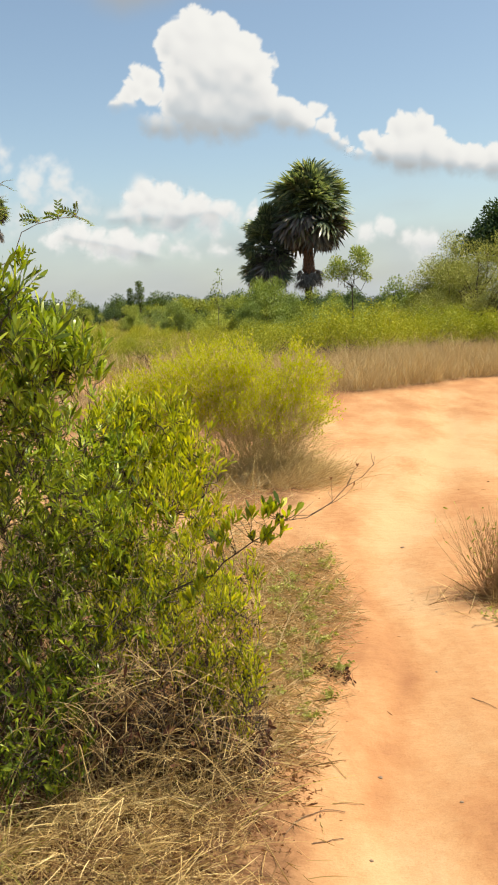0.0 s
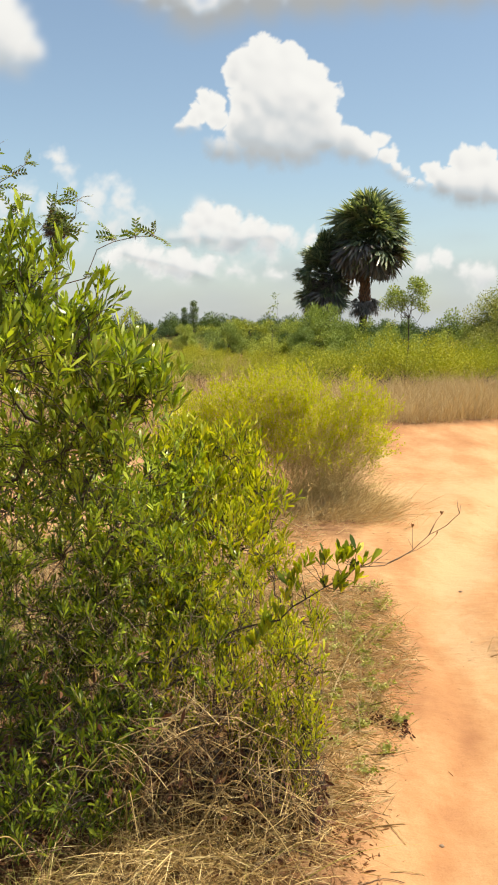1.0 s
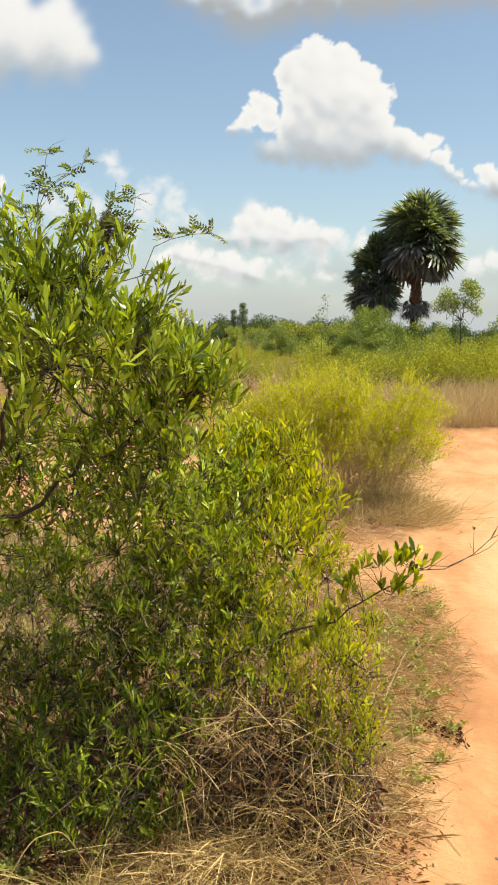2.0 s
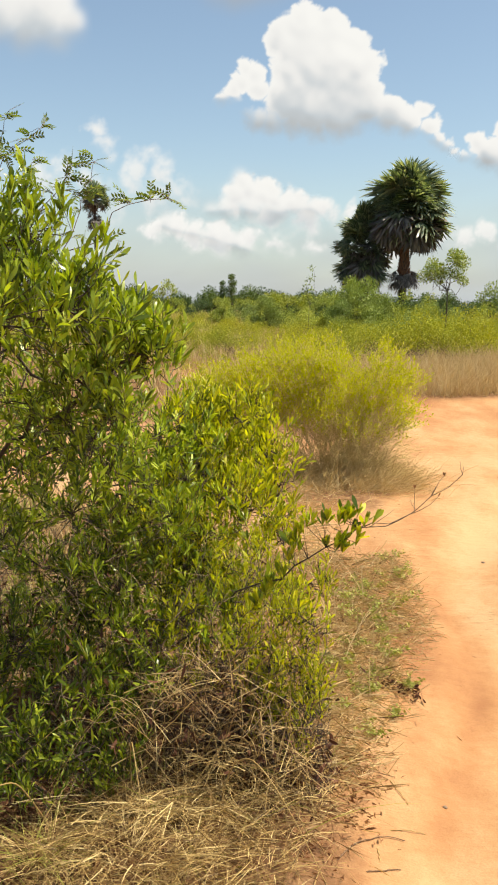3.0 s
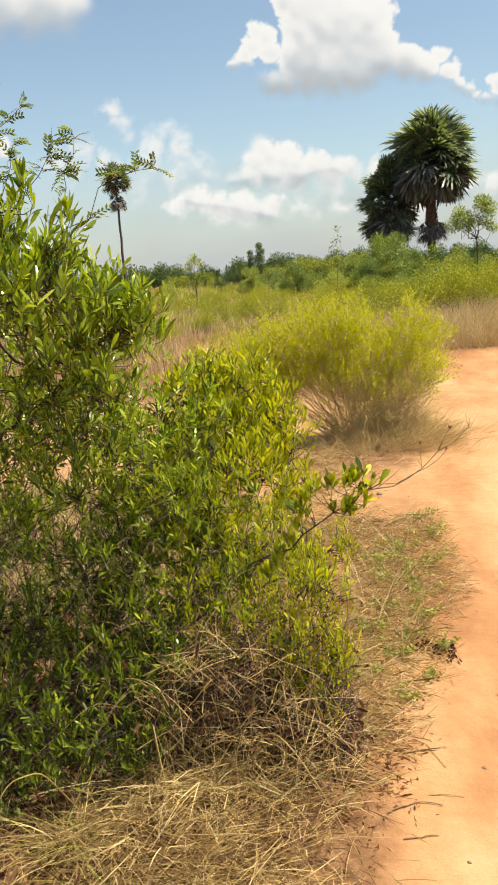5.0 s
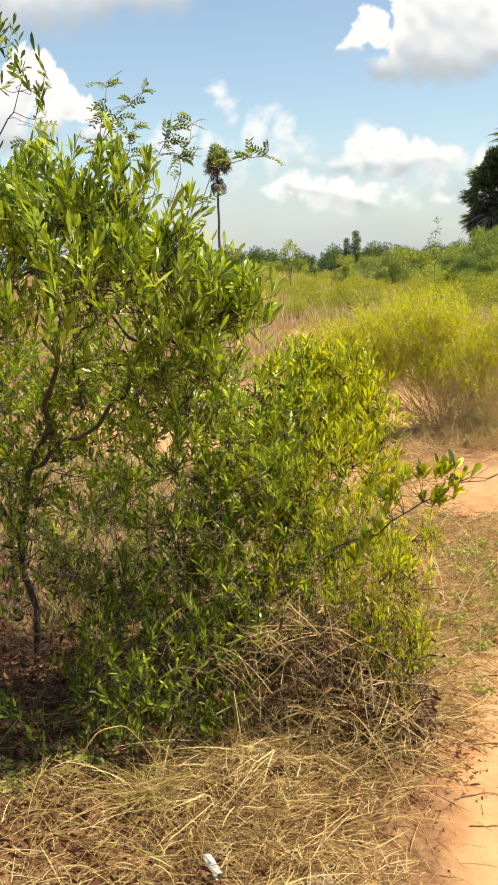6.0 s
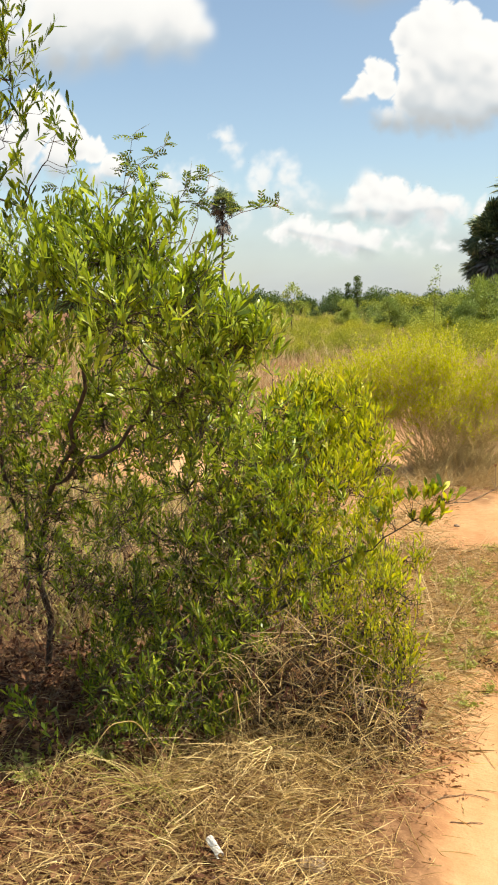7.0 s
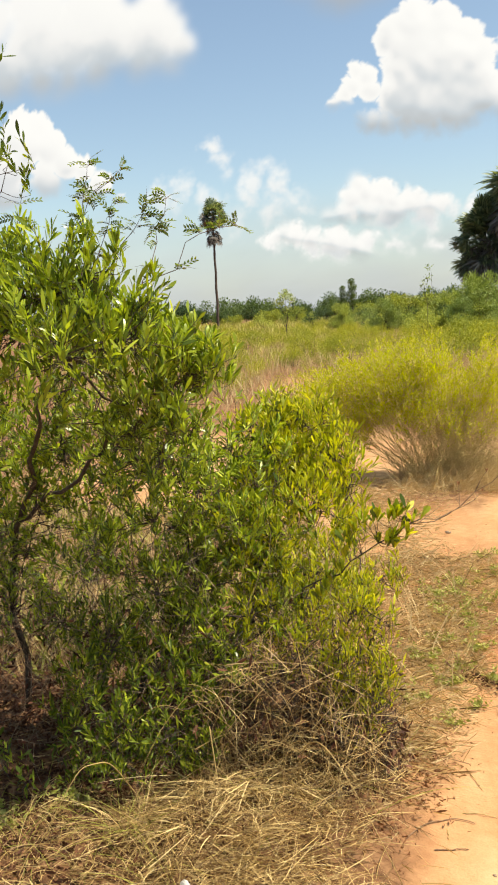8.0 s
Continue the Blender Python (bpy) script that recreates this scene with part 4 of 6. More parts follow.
# ---- the near shrubs ----
leaf_meshes, young_meshes, deep_meshes = [], [], []
for k in range(6):
    v, f = strips(np.zeros((1, 3)), np.array([[0.0, 0.0, 1.0]]), 1.0, 0.23 + 0.025 * k, np.array([[0.0, 0.05 + 0.03 * k, -0.02]]), LEAF_SHAPE, side=np.array([[0.0, 1.0, 0.0]]), fold=0.12)
    leaf_meshes.append(mesh_from("leaf", v, f, SHRUB_LEAF_ONE))
    young_meshes.append(mesh_from("leaf", v, f, YOUNG_LEAF_ONE))
    deep_meshes.append(mesh_from("leaf", v, f, DEEP_LEAF_ONE))


def leafy_shrub(name, label, foot, clumps, per, length, singles=0, fork=0.35, thick=0.016, group="", up=0.75, back=0, leaf=None, splay=0.5, limbs=(), twiggy=30, shoot=1.0):
    """Crooked stems from one foot, a branch with twigs to each clump (x, y, z, r), and upright lance-shaped leaves along the twigs."""
    ob = tagged(thing(name, foot), label, "shrub", group)
    foot = np.array(foot, float)
    c = np.array(clumps, float)
    if back:
        extra = np.repeat(c[(c[:, 2] > 0.55) | (c[:, 0] < -0.45)], back, 0)
        extra[:, :3] += rng.normal(size=(len(extra), 3)) * (0.06, 0.06, 0.06) + (-0.06, 0.30, -0.05)
        c = np.concatenate([c, extra])
    c[:, :3] -= foot
    hub = c[:, :3].mean(0) * np.array((fork, fork, fork))
    if not limbs:
        part("stem", mesh_from("stem", *tubes([(wander((0, 0, -0.04), hub, 6, 0.02), thick, thick * 0.75)], 7), BARK), ob)
    left = singles
    nodes = [*wander((0, 0, 0), hub, 6, 0.01)] if not limbs else []
    for way, r0, r1 in limbs:
        pts = np.array(way, float) - foot
        fine = np.concatenate([wander(pts[k], pts[k + 1], 5, 0.014)[(k > 0):] for k in range(len(pts) - 1)])
        part("branch", mesh_from("branch", *tubes([(fine, r0, r1)], 7), BARK), ob, "dark crooked branch")
        nodes += [*fine[4:]]
    c = c[np.argsort(np.linalg.norm(c[:, :3], axis=1))]
    for x, y, z, r in c:
        tip = np.array((x, y, z))
        near = [q for q in nodes if q[2] < z - 0.03] or nodes[:1]
        start = min(near, key=lambda q: np.linalg.norm(tip - q) + 0.25 * np.linalg.norm(q[:2]))
        reach = float(np.linalg.norm(tip - start))
        main = wander(start, tip, 7, 0.05 * min(reach, 0.8), -0.04 * reach)
        nodes += [*main[2:]]
        lines = [(main, min(thick * 0.6, 0.0015 + 0.009 * reach), 0.0014)]
        P, D = [], []
        twigs = max(5, int(twiggy * (r / 0.2)))
        share = per * (r / 0.15) ** 1.4
        for _ in range(twigs):
            out = in_ball(1)[0]
            end = tip + out * r * (1, 1, 1.05) + (0, 0, r * 0.1)
            d = unit(np.array((out[0] * 0.35, out[1] * 0.35, 1.0)) * up + rng.normal(size=3) * splay * 0.6)
            ln = length * shoot * rng.uniform(1.6, 3.4)
            foot_of = end - d * ln * 0.75
            p0 = min(main[2:], key=lambda q: np.linalg.norm(foot_of - q) + 0.5 * max(0.0, q[2] - foot_of[2]))
            tw = np.concatenate([wander(p0, foot_of, 4, 0.012), wander(foot_of, foot_of + d * ln, 3, 0.004)[1:]])
            lines.append((tw, 0.0014, 0.0006))
            k = max(3, int(share / twigs * rng.uniform(0.7, 1.3)))
            u = np.linspace(0.0, 1.0, k)
            a = np.arange(k) * 2.4 + rng.random() * 6.283
            e1 = unit(np.cross(d, (0.3, 1.0, 0.1)))
            e2 = np.cross(d, e1)
            round_it = np.cos(a)[:, None] * e1 + np.sin(a)[:, None] * e2
            P.append(foot_of + d * ln * u[:, None] + round_it * 0.003)
            D.append(unit(d * (0.9 + 0.4 * u[:, None]) + round_it * 0.58 + rng.normal(size=(k, 3)) * splay * 0.6 + (0, 0, 0.2)))
        br = part("branch", mesh_from("branch", *tubes(lines, 4), BARK), ob)
        P, D = np.concatenate(P), np.concatenate(D)
        L = length * rng.uniform(0.55, 1.25, len(P)) * (min(1.0, 0.6 + 0.45 * z) if leaf is YOUNG_LEAF else 1.0)
        own = 0
        if left > 0:
            own = min(left, singles // len(c) + 1)
            left -= own
            front = np.argsort(P[:, 1])[: own * 3 : 3]
            for i in front:
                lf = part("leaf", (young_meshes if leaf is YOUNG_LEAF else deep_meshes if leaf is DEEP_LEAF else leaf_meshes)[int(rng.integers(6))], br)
                q = Vector(D[i]).to_track_quat("Z", "Y").to_matrix().to_4x4()
                lf.matrix_basis = Matrix.Translation(P[i]) @ q @ pose(0, 0, 0, 0, 0, rng.random() * 360) @ Matrix.Scale(float(L[i]), 4)
            keep = np.ones(len(P), bool)
            keep[front] = False
            P, D, L = P[keep], D[keep], L[keep]
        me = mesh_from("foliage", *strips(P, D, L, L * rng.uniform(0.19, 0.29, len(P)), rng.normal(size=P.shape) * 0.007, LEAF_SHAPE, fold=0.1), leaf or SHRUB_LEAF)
        part("foliage", me, br, kind="stuff")
    return ob


leafy_shrub("leafy_shrub", "tall green shrub with upright lance-shaped leaves and dark crooked stems", (-1.5, 2.8, 0.0),
            [(-0.71, 1.98, 1.66, 0.13), (-0.82, 2.00, 1.62, 0.17), (-1.00, 2.05, 1.55, 0.20), (-1.22, 2.15, 1.52, 0.21), (-1.43, 2.20, 1.51, 0.23), (-0.58, 2.05, 1.49, 0.12),
             (-0.50, 2.08, 1.43, 0.11), (-0.44, 2.12, 1.40, 0.09), (-0.52, 2.05, 1.36, 0.12), (-0.60, 1.92, 1.49, 0.17), (-0.74, 1.85, 1.46, 0.20), (-1.05, 2.10, 1.65, 0.13), (-0.92, 2.05, 1.65, 0.16)], 660, 0.036, 300, fork=0.3, thick=0.012, back=0, up=0.85, splay=0.45, twiggy=56, shoot=0.6,
            limbs=[([(-1.5, 2.8, -0.03), (-1.43, 2.65, 0.59), (-1.2, 2.4, 0.95), (-1.0, 2.19, 1.245), (-0.97, 2.1, 1.5)], 0.014, 0.004),
                   ([(-1.25, 2.45, 0.88), (-0.92, 2.25, 1.06), (-0.73, 2.17, 1.30), (-0.84, 2.08, 1.43)], 0.008, 0.003),
                   ([(-1.44, 2.68, 0.52), (-1.48, 2.5, 0.9), (-1.38, 2.3, 1.3), (-1.3, 2.25, 1.5)], 0.009, 0.003)])
leafy_shrub("leafy_shrub", "open green shrub with sparse leaves and bare lower stems", (-1.05, 2.95, 0.0),
            [(-0.94, 2.5, 1.0, 0.2), (-0.67, 2.6, 1.01, 0.18), (-0.55, 2.7, 1.09, 0.16), (-0.78, 2.5, 0.87, 0.18), (-1.2, 2.5, 0.89, 0.2), (-1.45, 2.5, 0.85, 0.2), (-0.56, 2.1, 1.24, 0.05),
             (-0.62, 2.4, 1.15, 0.15), (-0.85, 2.6, 0.65, 0.2), (-1.4, 2.6, 0.5, 0.2), (-0.65, 2.5, 0.62, 0.16), (-1.05, 2.4, 1.15, 0.16), (-1.4, 2.5, 1.1, 0.2), (-1.0, 2.5, 0.78, 0.16), (-1.3, 2.55, 0.72, 0.14), (-1.25, 2.6, 1.15, 0.15), (-1.42, 2.6, 0.85, 0.15),
             (-1.3, 2.3, 1.2, 0.18), (-1.15, 2.4, 1.0, 0.14), (-0.85, 2.35, 1.1, 0.14), (-0.62, 2.15, 1.33, 0.11), (-0.66, 2.1, 1.24, 0.12), (-0.8, 2.15, 1.28, 0.13), (-1.2, 2.2, 1.34, 0.13), (-1.35, 2.2, 1.28, 0.13), (-1.0, 2.3, 1.3, 0.1), (-0.55, 2.75, 0.97, 0.14), (-0.53, 2.65, 0.78, 0.14), (-0.68, 2.6, 0.70, 0.14), (-0.58, 2.5, 0.52, 0.13), (-0.62, 2.6, 0.88, 0.14), (-0.46, 2.6, 0.66, 0.12), (-0.5, 2.45, 0.40, 0.09), (-0.45, 2.62, 0.95, 0.13), (-0.38, 2.6, 0.80, 0.13), (-0.5, 2.52, 0.84, 0.13), (-0.35, 2.5, 0.60, 0.12), (-0.42, 2.75, 1.06, 0.09), (-0.75, 2.75, 0.9, 0.16), (-0.7, 2.75, 0.55, 0.15),
             (-1.1, 2.55, 1.1, 0.18), (-1.45, 2.6, 1.2, 0.2), (-1.5, 2.6, 1.0, 0.2),
             (-0.6, 2.3, 1.05, 0.13), (-0.5, 2.35, 1.0, 0.10), (-0.72, 2.25, 1.12, 0.14), (-0.62, 2.2, 1.15, 0.12),
             (-1.4, 2.4, 1.45, 0.18), (-0.95, 2.4, 1.45, 0.16), (-0.85, 2.35, 1.55, 0.12), (-0.62, 2.4, 1.25, 0.11), (-0.82, 2.4, 1.2, 0.15)],
            470, 0.031, 300, fork=0.25, thick=0.011, back=0, up=0.55, twiggy=52, shoot=0.6)
leafy_shrub("leafy_shrub", "low yellow-green shrub with small upright leaves beside the track", (-0.35, 2.78, 0.0),
            [(-0.49, 2.95, 1.06, 0.14), (-0.34, 2.95, 1.06, 0.13), (-0.39, 3.00, 1.17, 0.08), (-0.26, 2.95, 1.16, 0.08), (-0.20, 2.92, 1.04, 0.09), (-0.17, 2.90, 0.93, 0.10), (-0.15, 2.85, 0.80, 0.10),
             (-0.41, 2.70, 0.92, 0.15), (-0.27, 2.70, 0.86, 0.14), (-0.51, 2.60, 0.82, 0.14), (-0.40, 2.60, 0.70, 0.14), (-0.24, 2.55, 0.68, 0.13), (-0.30, 2.50, 0.54, 0.13), (-0.45, 2.50, 0.54, 0.12),
             (-0.16, 2.62, 0.48, 0.11), (-0.22, 2.55, 0.38, 0.11), (-0.15, 2.50, 0.28, 0.10), (-0.35, 2.48, 0.42, 0.10), (-0.11, 2.58, 0.60, 0.09),
             (-0.10, 2.45, 0.62, 0.08), (-0.03, 2.47, 0.56, 0.06), (-0.07, 2.45, 0.47, 0.08), (-0.05, 2.45, 0.38, 0.06), (-0.16, 2.42, 0.44, 0.08), (-0.04, 2.46, 0.30, 0.075), (-0.08, 2.45, 0.22, 0.07), (-0.02, 2.5, 0.40, 0.07), (-0.13, 2.5, 0.30, 0.09), (-0.2, 2.52, 0.34, 0.10),
             (-0.45, 2.92, 0.96, 0.15), (-0.32, 2.88, 0.93, 0.14), (-0.24, 2.9, 1.0, 0.11), (-0.52, 2.95, 1.12, 0.10), (-0.44, 2.97, 1.18, 0.08)],
            470, 0.033, 300, fork=0.15, thick=0.010, back=1, leaf=YOUNG_LEAF, twiggy=50, splay=0.32, up=0.85, shoot=0.7)
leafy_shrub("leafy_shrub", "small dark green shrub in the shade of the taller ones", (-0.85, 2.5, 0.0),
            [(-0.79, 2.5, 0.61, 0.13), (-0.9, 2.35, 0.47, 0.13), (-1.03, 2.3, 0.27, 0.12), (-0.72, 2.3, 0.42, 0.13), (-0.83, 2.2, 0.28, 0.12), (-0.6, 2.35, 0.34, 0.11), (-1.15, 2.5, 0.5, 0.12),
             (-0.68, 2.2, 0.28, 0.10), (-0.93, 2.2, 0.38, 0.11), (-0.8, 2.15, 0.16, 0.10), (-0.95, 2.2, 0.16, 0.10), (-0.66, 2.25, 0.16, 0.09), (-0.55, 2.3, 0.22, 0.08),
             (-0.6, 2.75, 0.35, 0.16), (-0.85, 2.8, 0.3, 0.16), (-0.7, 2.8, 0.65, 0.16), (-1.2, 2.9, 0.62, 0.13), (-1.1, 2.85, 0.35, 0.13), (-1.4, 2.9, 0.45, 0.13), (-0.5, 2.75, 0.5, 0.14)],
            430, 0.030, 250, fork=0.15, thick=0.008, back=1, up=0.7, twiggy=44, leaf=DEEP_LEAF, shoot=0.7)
leafy_shrub("leafy_shrub", "tiny bright green shrublet on the brown litter", (-1.25, 2.25, 0.0),
            [(-1.23, 2.2, 0.19, 0.08), (-1.32, 2.25, 0.14, 0.07), (-1.12, 2.15, 0.10, 0.06)], 120, 0.036, 60, fork=0.15, thick=0.005, up=0.6, twiggy=20)
leafy_shrub("leafy_shrub", "very tall green shrub reaching above the others", (-1.75, 3.15, 0.0),
            [(-1.78, 3.2, 2.62, 0.2), (-1.77, 3.2, 2.44, 0.16), (-1.8, 3.2, 2.24, 0.18), (-1.46, 3.0, 2.2, 0.1), (-1.63, 3.0, 1.89, 0.15), (-1.97, 3.2, 2.55, 0.2), (-2.0, 3.2, 2.09, 0.2)],
            135, 0.054, 200, fork=0.35, thick=0.010, twiggy=13, shoot=1.0, leaf=DEEP_LEAF)


def brushwood(label, centre, size, n, length, r, wood=DRY_TWIG, leaves=1100):
    """A tangle of thin dead twigs under the leaves."""
    ob = tagged(thing("brushwood", (centre[0], centre[1], 0)), label, "dead twigs", "dead brushwood")
    lines = []
    for _ in range(n):
        a = np.clip(rng.normal(size=3) * 0.5, -0.85, 0.85) * size
        a[2] = centre[2] + a[2]
        d = unit(rng.normal(size=3) * (1, 1, 0.6) + (0.2, 0, 0.7))
        if rng.random() < 0.3:
            a[2] = 0.0
        b = a + d * length * rng.uniform(0.4, 1.3)
        b[0] = min(b[0], size[0])
        a[2], b[2] = max(a[2], 0.0), max(b[2], 0.02)
        lines.append((wander(a, b, 5, 0.02), r * rng.uniform(0.6, 1.4), r * 0.4))
    lines.sort(key=lambda q: -q[1])
    for one in lines[:36]:
        part("twig", mesh_from("twig", *tubes([one], 5), wood), ob)
    at = np.concatenate([q[0][1:4] for q in lines if q[0][1][2] < 0.55 * (centre[2] + size[2])])
    at = at[rng.permutation(len(at))[:leaves]]
    at = at + rng.normal(size=at.shape) * 0.014
    hang = rng.normal(size=at.shape) + (0, 0, -0.4)
    part("dead_foliage", mesh_from("dead_foliage", *strips(at, hang, rng.uniform(0.016, 0.036, len(at)), 0.011, rng.normal(size=at.shape) * 0.010, LEAF_SHAPE), SHADED_DEAD_LEAF), ob, "curled red-brown dead leaves", "stuff")
    part("thin_brush", mesh_from("thin_brush", *tubes(lines[36:], 3), wood), ob, kind="stuff")


brushwood("tangle of pale dry twigs under the leafy shrubs", (-0.75, 2.55, 0.55), np.array((0.7, 0.4, 0.5)), 700, 0.22, 0.0010, PALE_TWIG, 500)
brushwood("tangle of pale dry twigs under the leafy shrubs", (-1.25, 2.65, 0.55), np.array((0.5, 0.4, 0.5)), 800, 0.25, 0.0011, PALE_TWIG, 500)
brushwood("tangle of dark dry twigs behind the crooked stem", (-1.72, 2.8, 0.42), np.array((0.32, 0.3, 0.45)), 480, 0.26, 0.0013, DRY_TWIG, 700)
# bark and darkened leaf colours put the hollow's shade into these two
brushwood("tangle of dead twigs at the shrubs' foot, coloured dark for the shade there", (-0.32, 2.50, 0.24), np.array((0.34, 0.14, 0.28)), 900, 0.20, 0.0013, BARK, 900)
brushwood("hollow of dead twigs and brown leaves, its shade put into their colour", (-0.17, 2.5, 0.10), np.array((0.20, 0.12, 0.16)), 700, 0.15, 0.0013, BARK, 1800)


def sprig():
    """The shoot that reaches out over the track, leafy first and bare at its tip."""
    foot = (-0.3, 2.7, 0.0)
    ob = tagged(thing("leafy_shoot", foot), "slender shoot with leaves and a bare twig tip over the track", "shrub")
    f = np.array(foot)
    pts = np.array([(-0.3, 2.7, 0.0), (-0.34, 2.68, 0.3), (-0.32, 2.6, 0.55), (-0.27, 2.46, 0.66), (-0.19, 2.32, 0.735), (-0.12, 2.25, 0.775), (-0.085, 2.23, 0.82), (-0.05, 2.22, 0.845), (0.0, 2.22, 0.88), (0.05, 2.22, 0.905), (0.079, 2.22, 0.934)]) - f
    part("stem", mesh_from("stem", *tubes([(pts, 0.0030, 0.0015)], 5), BARK), ob)
    bare = np.array([(0.079, 2.22, 0.934), (0.11, 2.22, 0.938), (0.152, 2.22, 0.942), (0.188, 2.22, 0.961), (0.224, 2.22, 0.985), (0.265, 2.22, 1.027), (0.307, 2.22, 1.051), (0.341, 2.22, 1.086), (0.343, 2.22, 1.108)]) - f
    twin = np.array([(0.079, 2.215, 0.93), (0.115, 2.215, 0.951), (0.16, 2.215, 0.950), (0.20, 2.215, 0.972), (0.235, 2.215, 0.988), (0.262, 2.215, 1.005), (0.282, 2.215, 1.027)]) - f
    forks = [(bare, 0.0016, 0.0007), (twin, 0.0013, 0.0006)]
    for k, off in ((4, (-0.012, 0, 0.03)), (4, (-0.002, 0.0, 0.062)), (5, (0.012, 0.0, 0.03)), (5, (0.03, 0, 0.055)), (1, (0.062, 0.0, 0.05)), (7, (-0.008, 0.0, 0.035))):
        forks.append((wander(bare[k], bare[k] + np.array(off), 4, 0.002), 0.0009, 0.0005))
    part("twig", mesh_from("twig", *tubes(forks, 4), PALE_TWIG), ob, "bare grey-brown twig")
    for q in (twin[6], bare[5] + (0.03, 0, 0.053), bare[4] + (-0.003, 0, 0.06)):
        pod = np.repeat(q[None], 3, 0)
        shell = strips(pod, np.array([(0.35, 0, 0.9), (-0.2, 0.3, 1.0), (0.1, -0.4, 0.9)]), 0.012, 0.0045, np.zeros((3, 3)), LEAF_SHAPE)
        part("seed_pod", mesh_from("seed_pod", *shell, BROWN_LITTER), ob, "small dry tan pod")
    n = 0
    stalks = []
    for a, b, k, tilt in (((-0.10, 2.24, 0.885), (-0.02, 2.22, 0.94), 7, -0.1), ((-0.01, 2.22, 0.935), (0.05, 2.22, 0.95), 5, 0.05), ((0.04, 2.22, 0.95), (0.115, 2.21, 0.97), 6, 0.3),
                          ((0.0, 2.22, 0.875), (0.08, 2.21, 0.895), 7, 0.25), ((-0.16, 2.26, 0.77), (-0.08, 2.24, 0.86), 6, 0.0), ((-0.22, 2.32, 0.66), (-0.14, 2.26, 0.75), 6, -0.1)):
        a, b = np.array(a), np.array(b)
        for u in np.linspace(0, 1, k):
            base = a + (b - a) * u - f + rng.normal(size=3) * 0.008
            root = min(pts, key=lambda q: np.linalg.norm(q - base) + max(0.0, q[2] - base[2]))
            stalks.append((wander(root, base, 4, 0.003), 0.0011, 0.0007))
            lean = np.array((tilt + rng.normal() * 0.15, rng.normal() * 0.2, 1.0))
            for _ in range(int(rng.integers(6, 10))):
                lf = part("leaf", (leaf_meshes if n % 5 < 2 else young_meshes)[n % 6], ob)
                n += 1
                d = Vector(unit(lean + rng.normal(size=3) * (0.36, 0.4, 0.15)))
                q = Vector(base + unit(lean) * rng.uniform(-0.008, 0.014))
                lf.matrix_basis = Matrix.Translation(q) @ d.to_track_quat("Z", "Y").to_matrix().to_4x4() @ pose(0, 0, 0, 0, 0, rng.random() * 360) @ Matrix.Scale(float(rng.uniform(0.026, 0.048)), 4)
    part("twig", mesh_from("twig", *tubes(stalks, 4), BARK), ob, kind="stuff")


sprig()


def pinnate_shrub():
    """Thin stems with feathery leaves that stand out above the shrubs."""
    foot = (-1.35, 3.35, 0.0)
    f = np.array(foot)
    ob = tagged(thing("feathery_shrub", foot), "thin-stemmed shrub with feathery paired leaflets above the others", "shrub")
    tips = [((-1.45, 3.3, 1.7), (-1.30, 3.3, 2.07), (-1.27, 3.3, 2.20)), ((-1.45, 3.3, 1.7), (-1.28, 3.3, 2.05), (-1.13, 3.3, 2.16)),
            ((-1.69, 3.2, 1.6), (-1.60, 3.2, 1.9), (-1.54, 3.2, 2.04)), ((-1.1, 3.25, 1.5), (-0.83, 3.2, 1.84), (-0.62, 3.2, 1.89)),
            ((-1.1, 3.25, 1.5), (-0.95, 3.2, 1.85), (-0.9, 3.2, 2.02)), ((-1.3, 3.2, 1.5), (-1.05, 3.2, 1.9), (-0.98, 3.2, 2.0)), ((-1.3, 3.2, 1.5), (-1.17, 3.2, 1.9), (-1.13, 3.2, 2.02))]
    for way in tips:
        pts = np.concatenate([wander((0, 0, 0), np.array(way[0]) - f, 7, 0.07), wander(np.array(way[0]) - f, np.array(way[1]) - f, 5, 0.022)[1:], wander(np.array(way[1]) - f, np.array(way[2]) - f, 4, 0.008)[1:]])
        br = part("branch", mesh_from("branch", *tubes([(pts, 0.004, 0.001)], 4), DRY_TWIG), ob)
        P, D, S, lines = [], [], [], []
        for k in range(20):
            p0 = pts[int(rng.integers(len(pts) - 5, len(pts)))] + rng.normal(size=3) * 0.006
            d = unit(rng.normal(size=3) * (0.9, 0.8, 0.25) + (0.2, 0, 0.05))
            ln = rng.uniform(0.04, 0.085)
            lines.append((wander(p0, p0 + d * ln, 4, 0.003, 0.006), 0.0011, 0.0006))
            across = unit(np.cross(d, rng.normal(size=3) * 0.5 + (0, 0.2, 1.0)))
            for u in np.linspace(0.15, 1, 5):
                for sd in (-1, 1):
                    P.append(p0 + d * ln * u + (0, 0, 0.006 * math.sin(u * math.pi)))
                    D.append(across * sd + d * 0.9)
                    S.append(np.cross(d, across))
        P, D, S = np.array(P), np.array(D), np.array(S)
        leaflets = strips(P, D, rng.uniform(0.017, 0.027, len(P)), 0.0095, np.zeros_like(P), CHIP_SHAPE, side=S)
        part("foliage", mesh_from("foliage", *leaflets, PINNATE_LEAF), br, kind="stuff")
        part("twig", mesh_from("twig", *tubes(lines, 3), DRY_TWIG), br, kind="stuff")


pinnate_shrub()


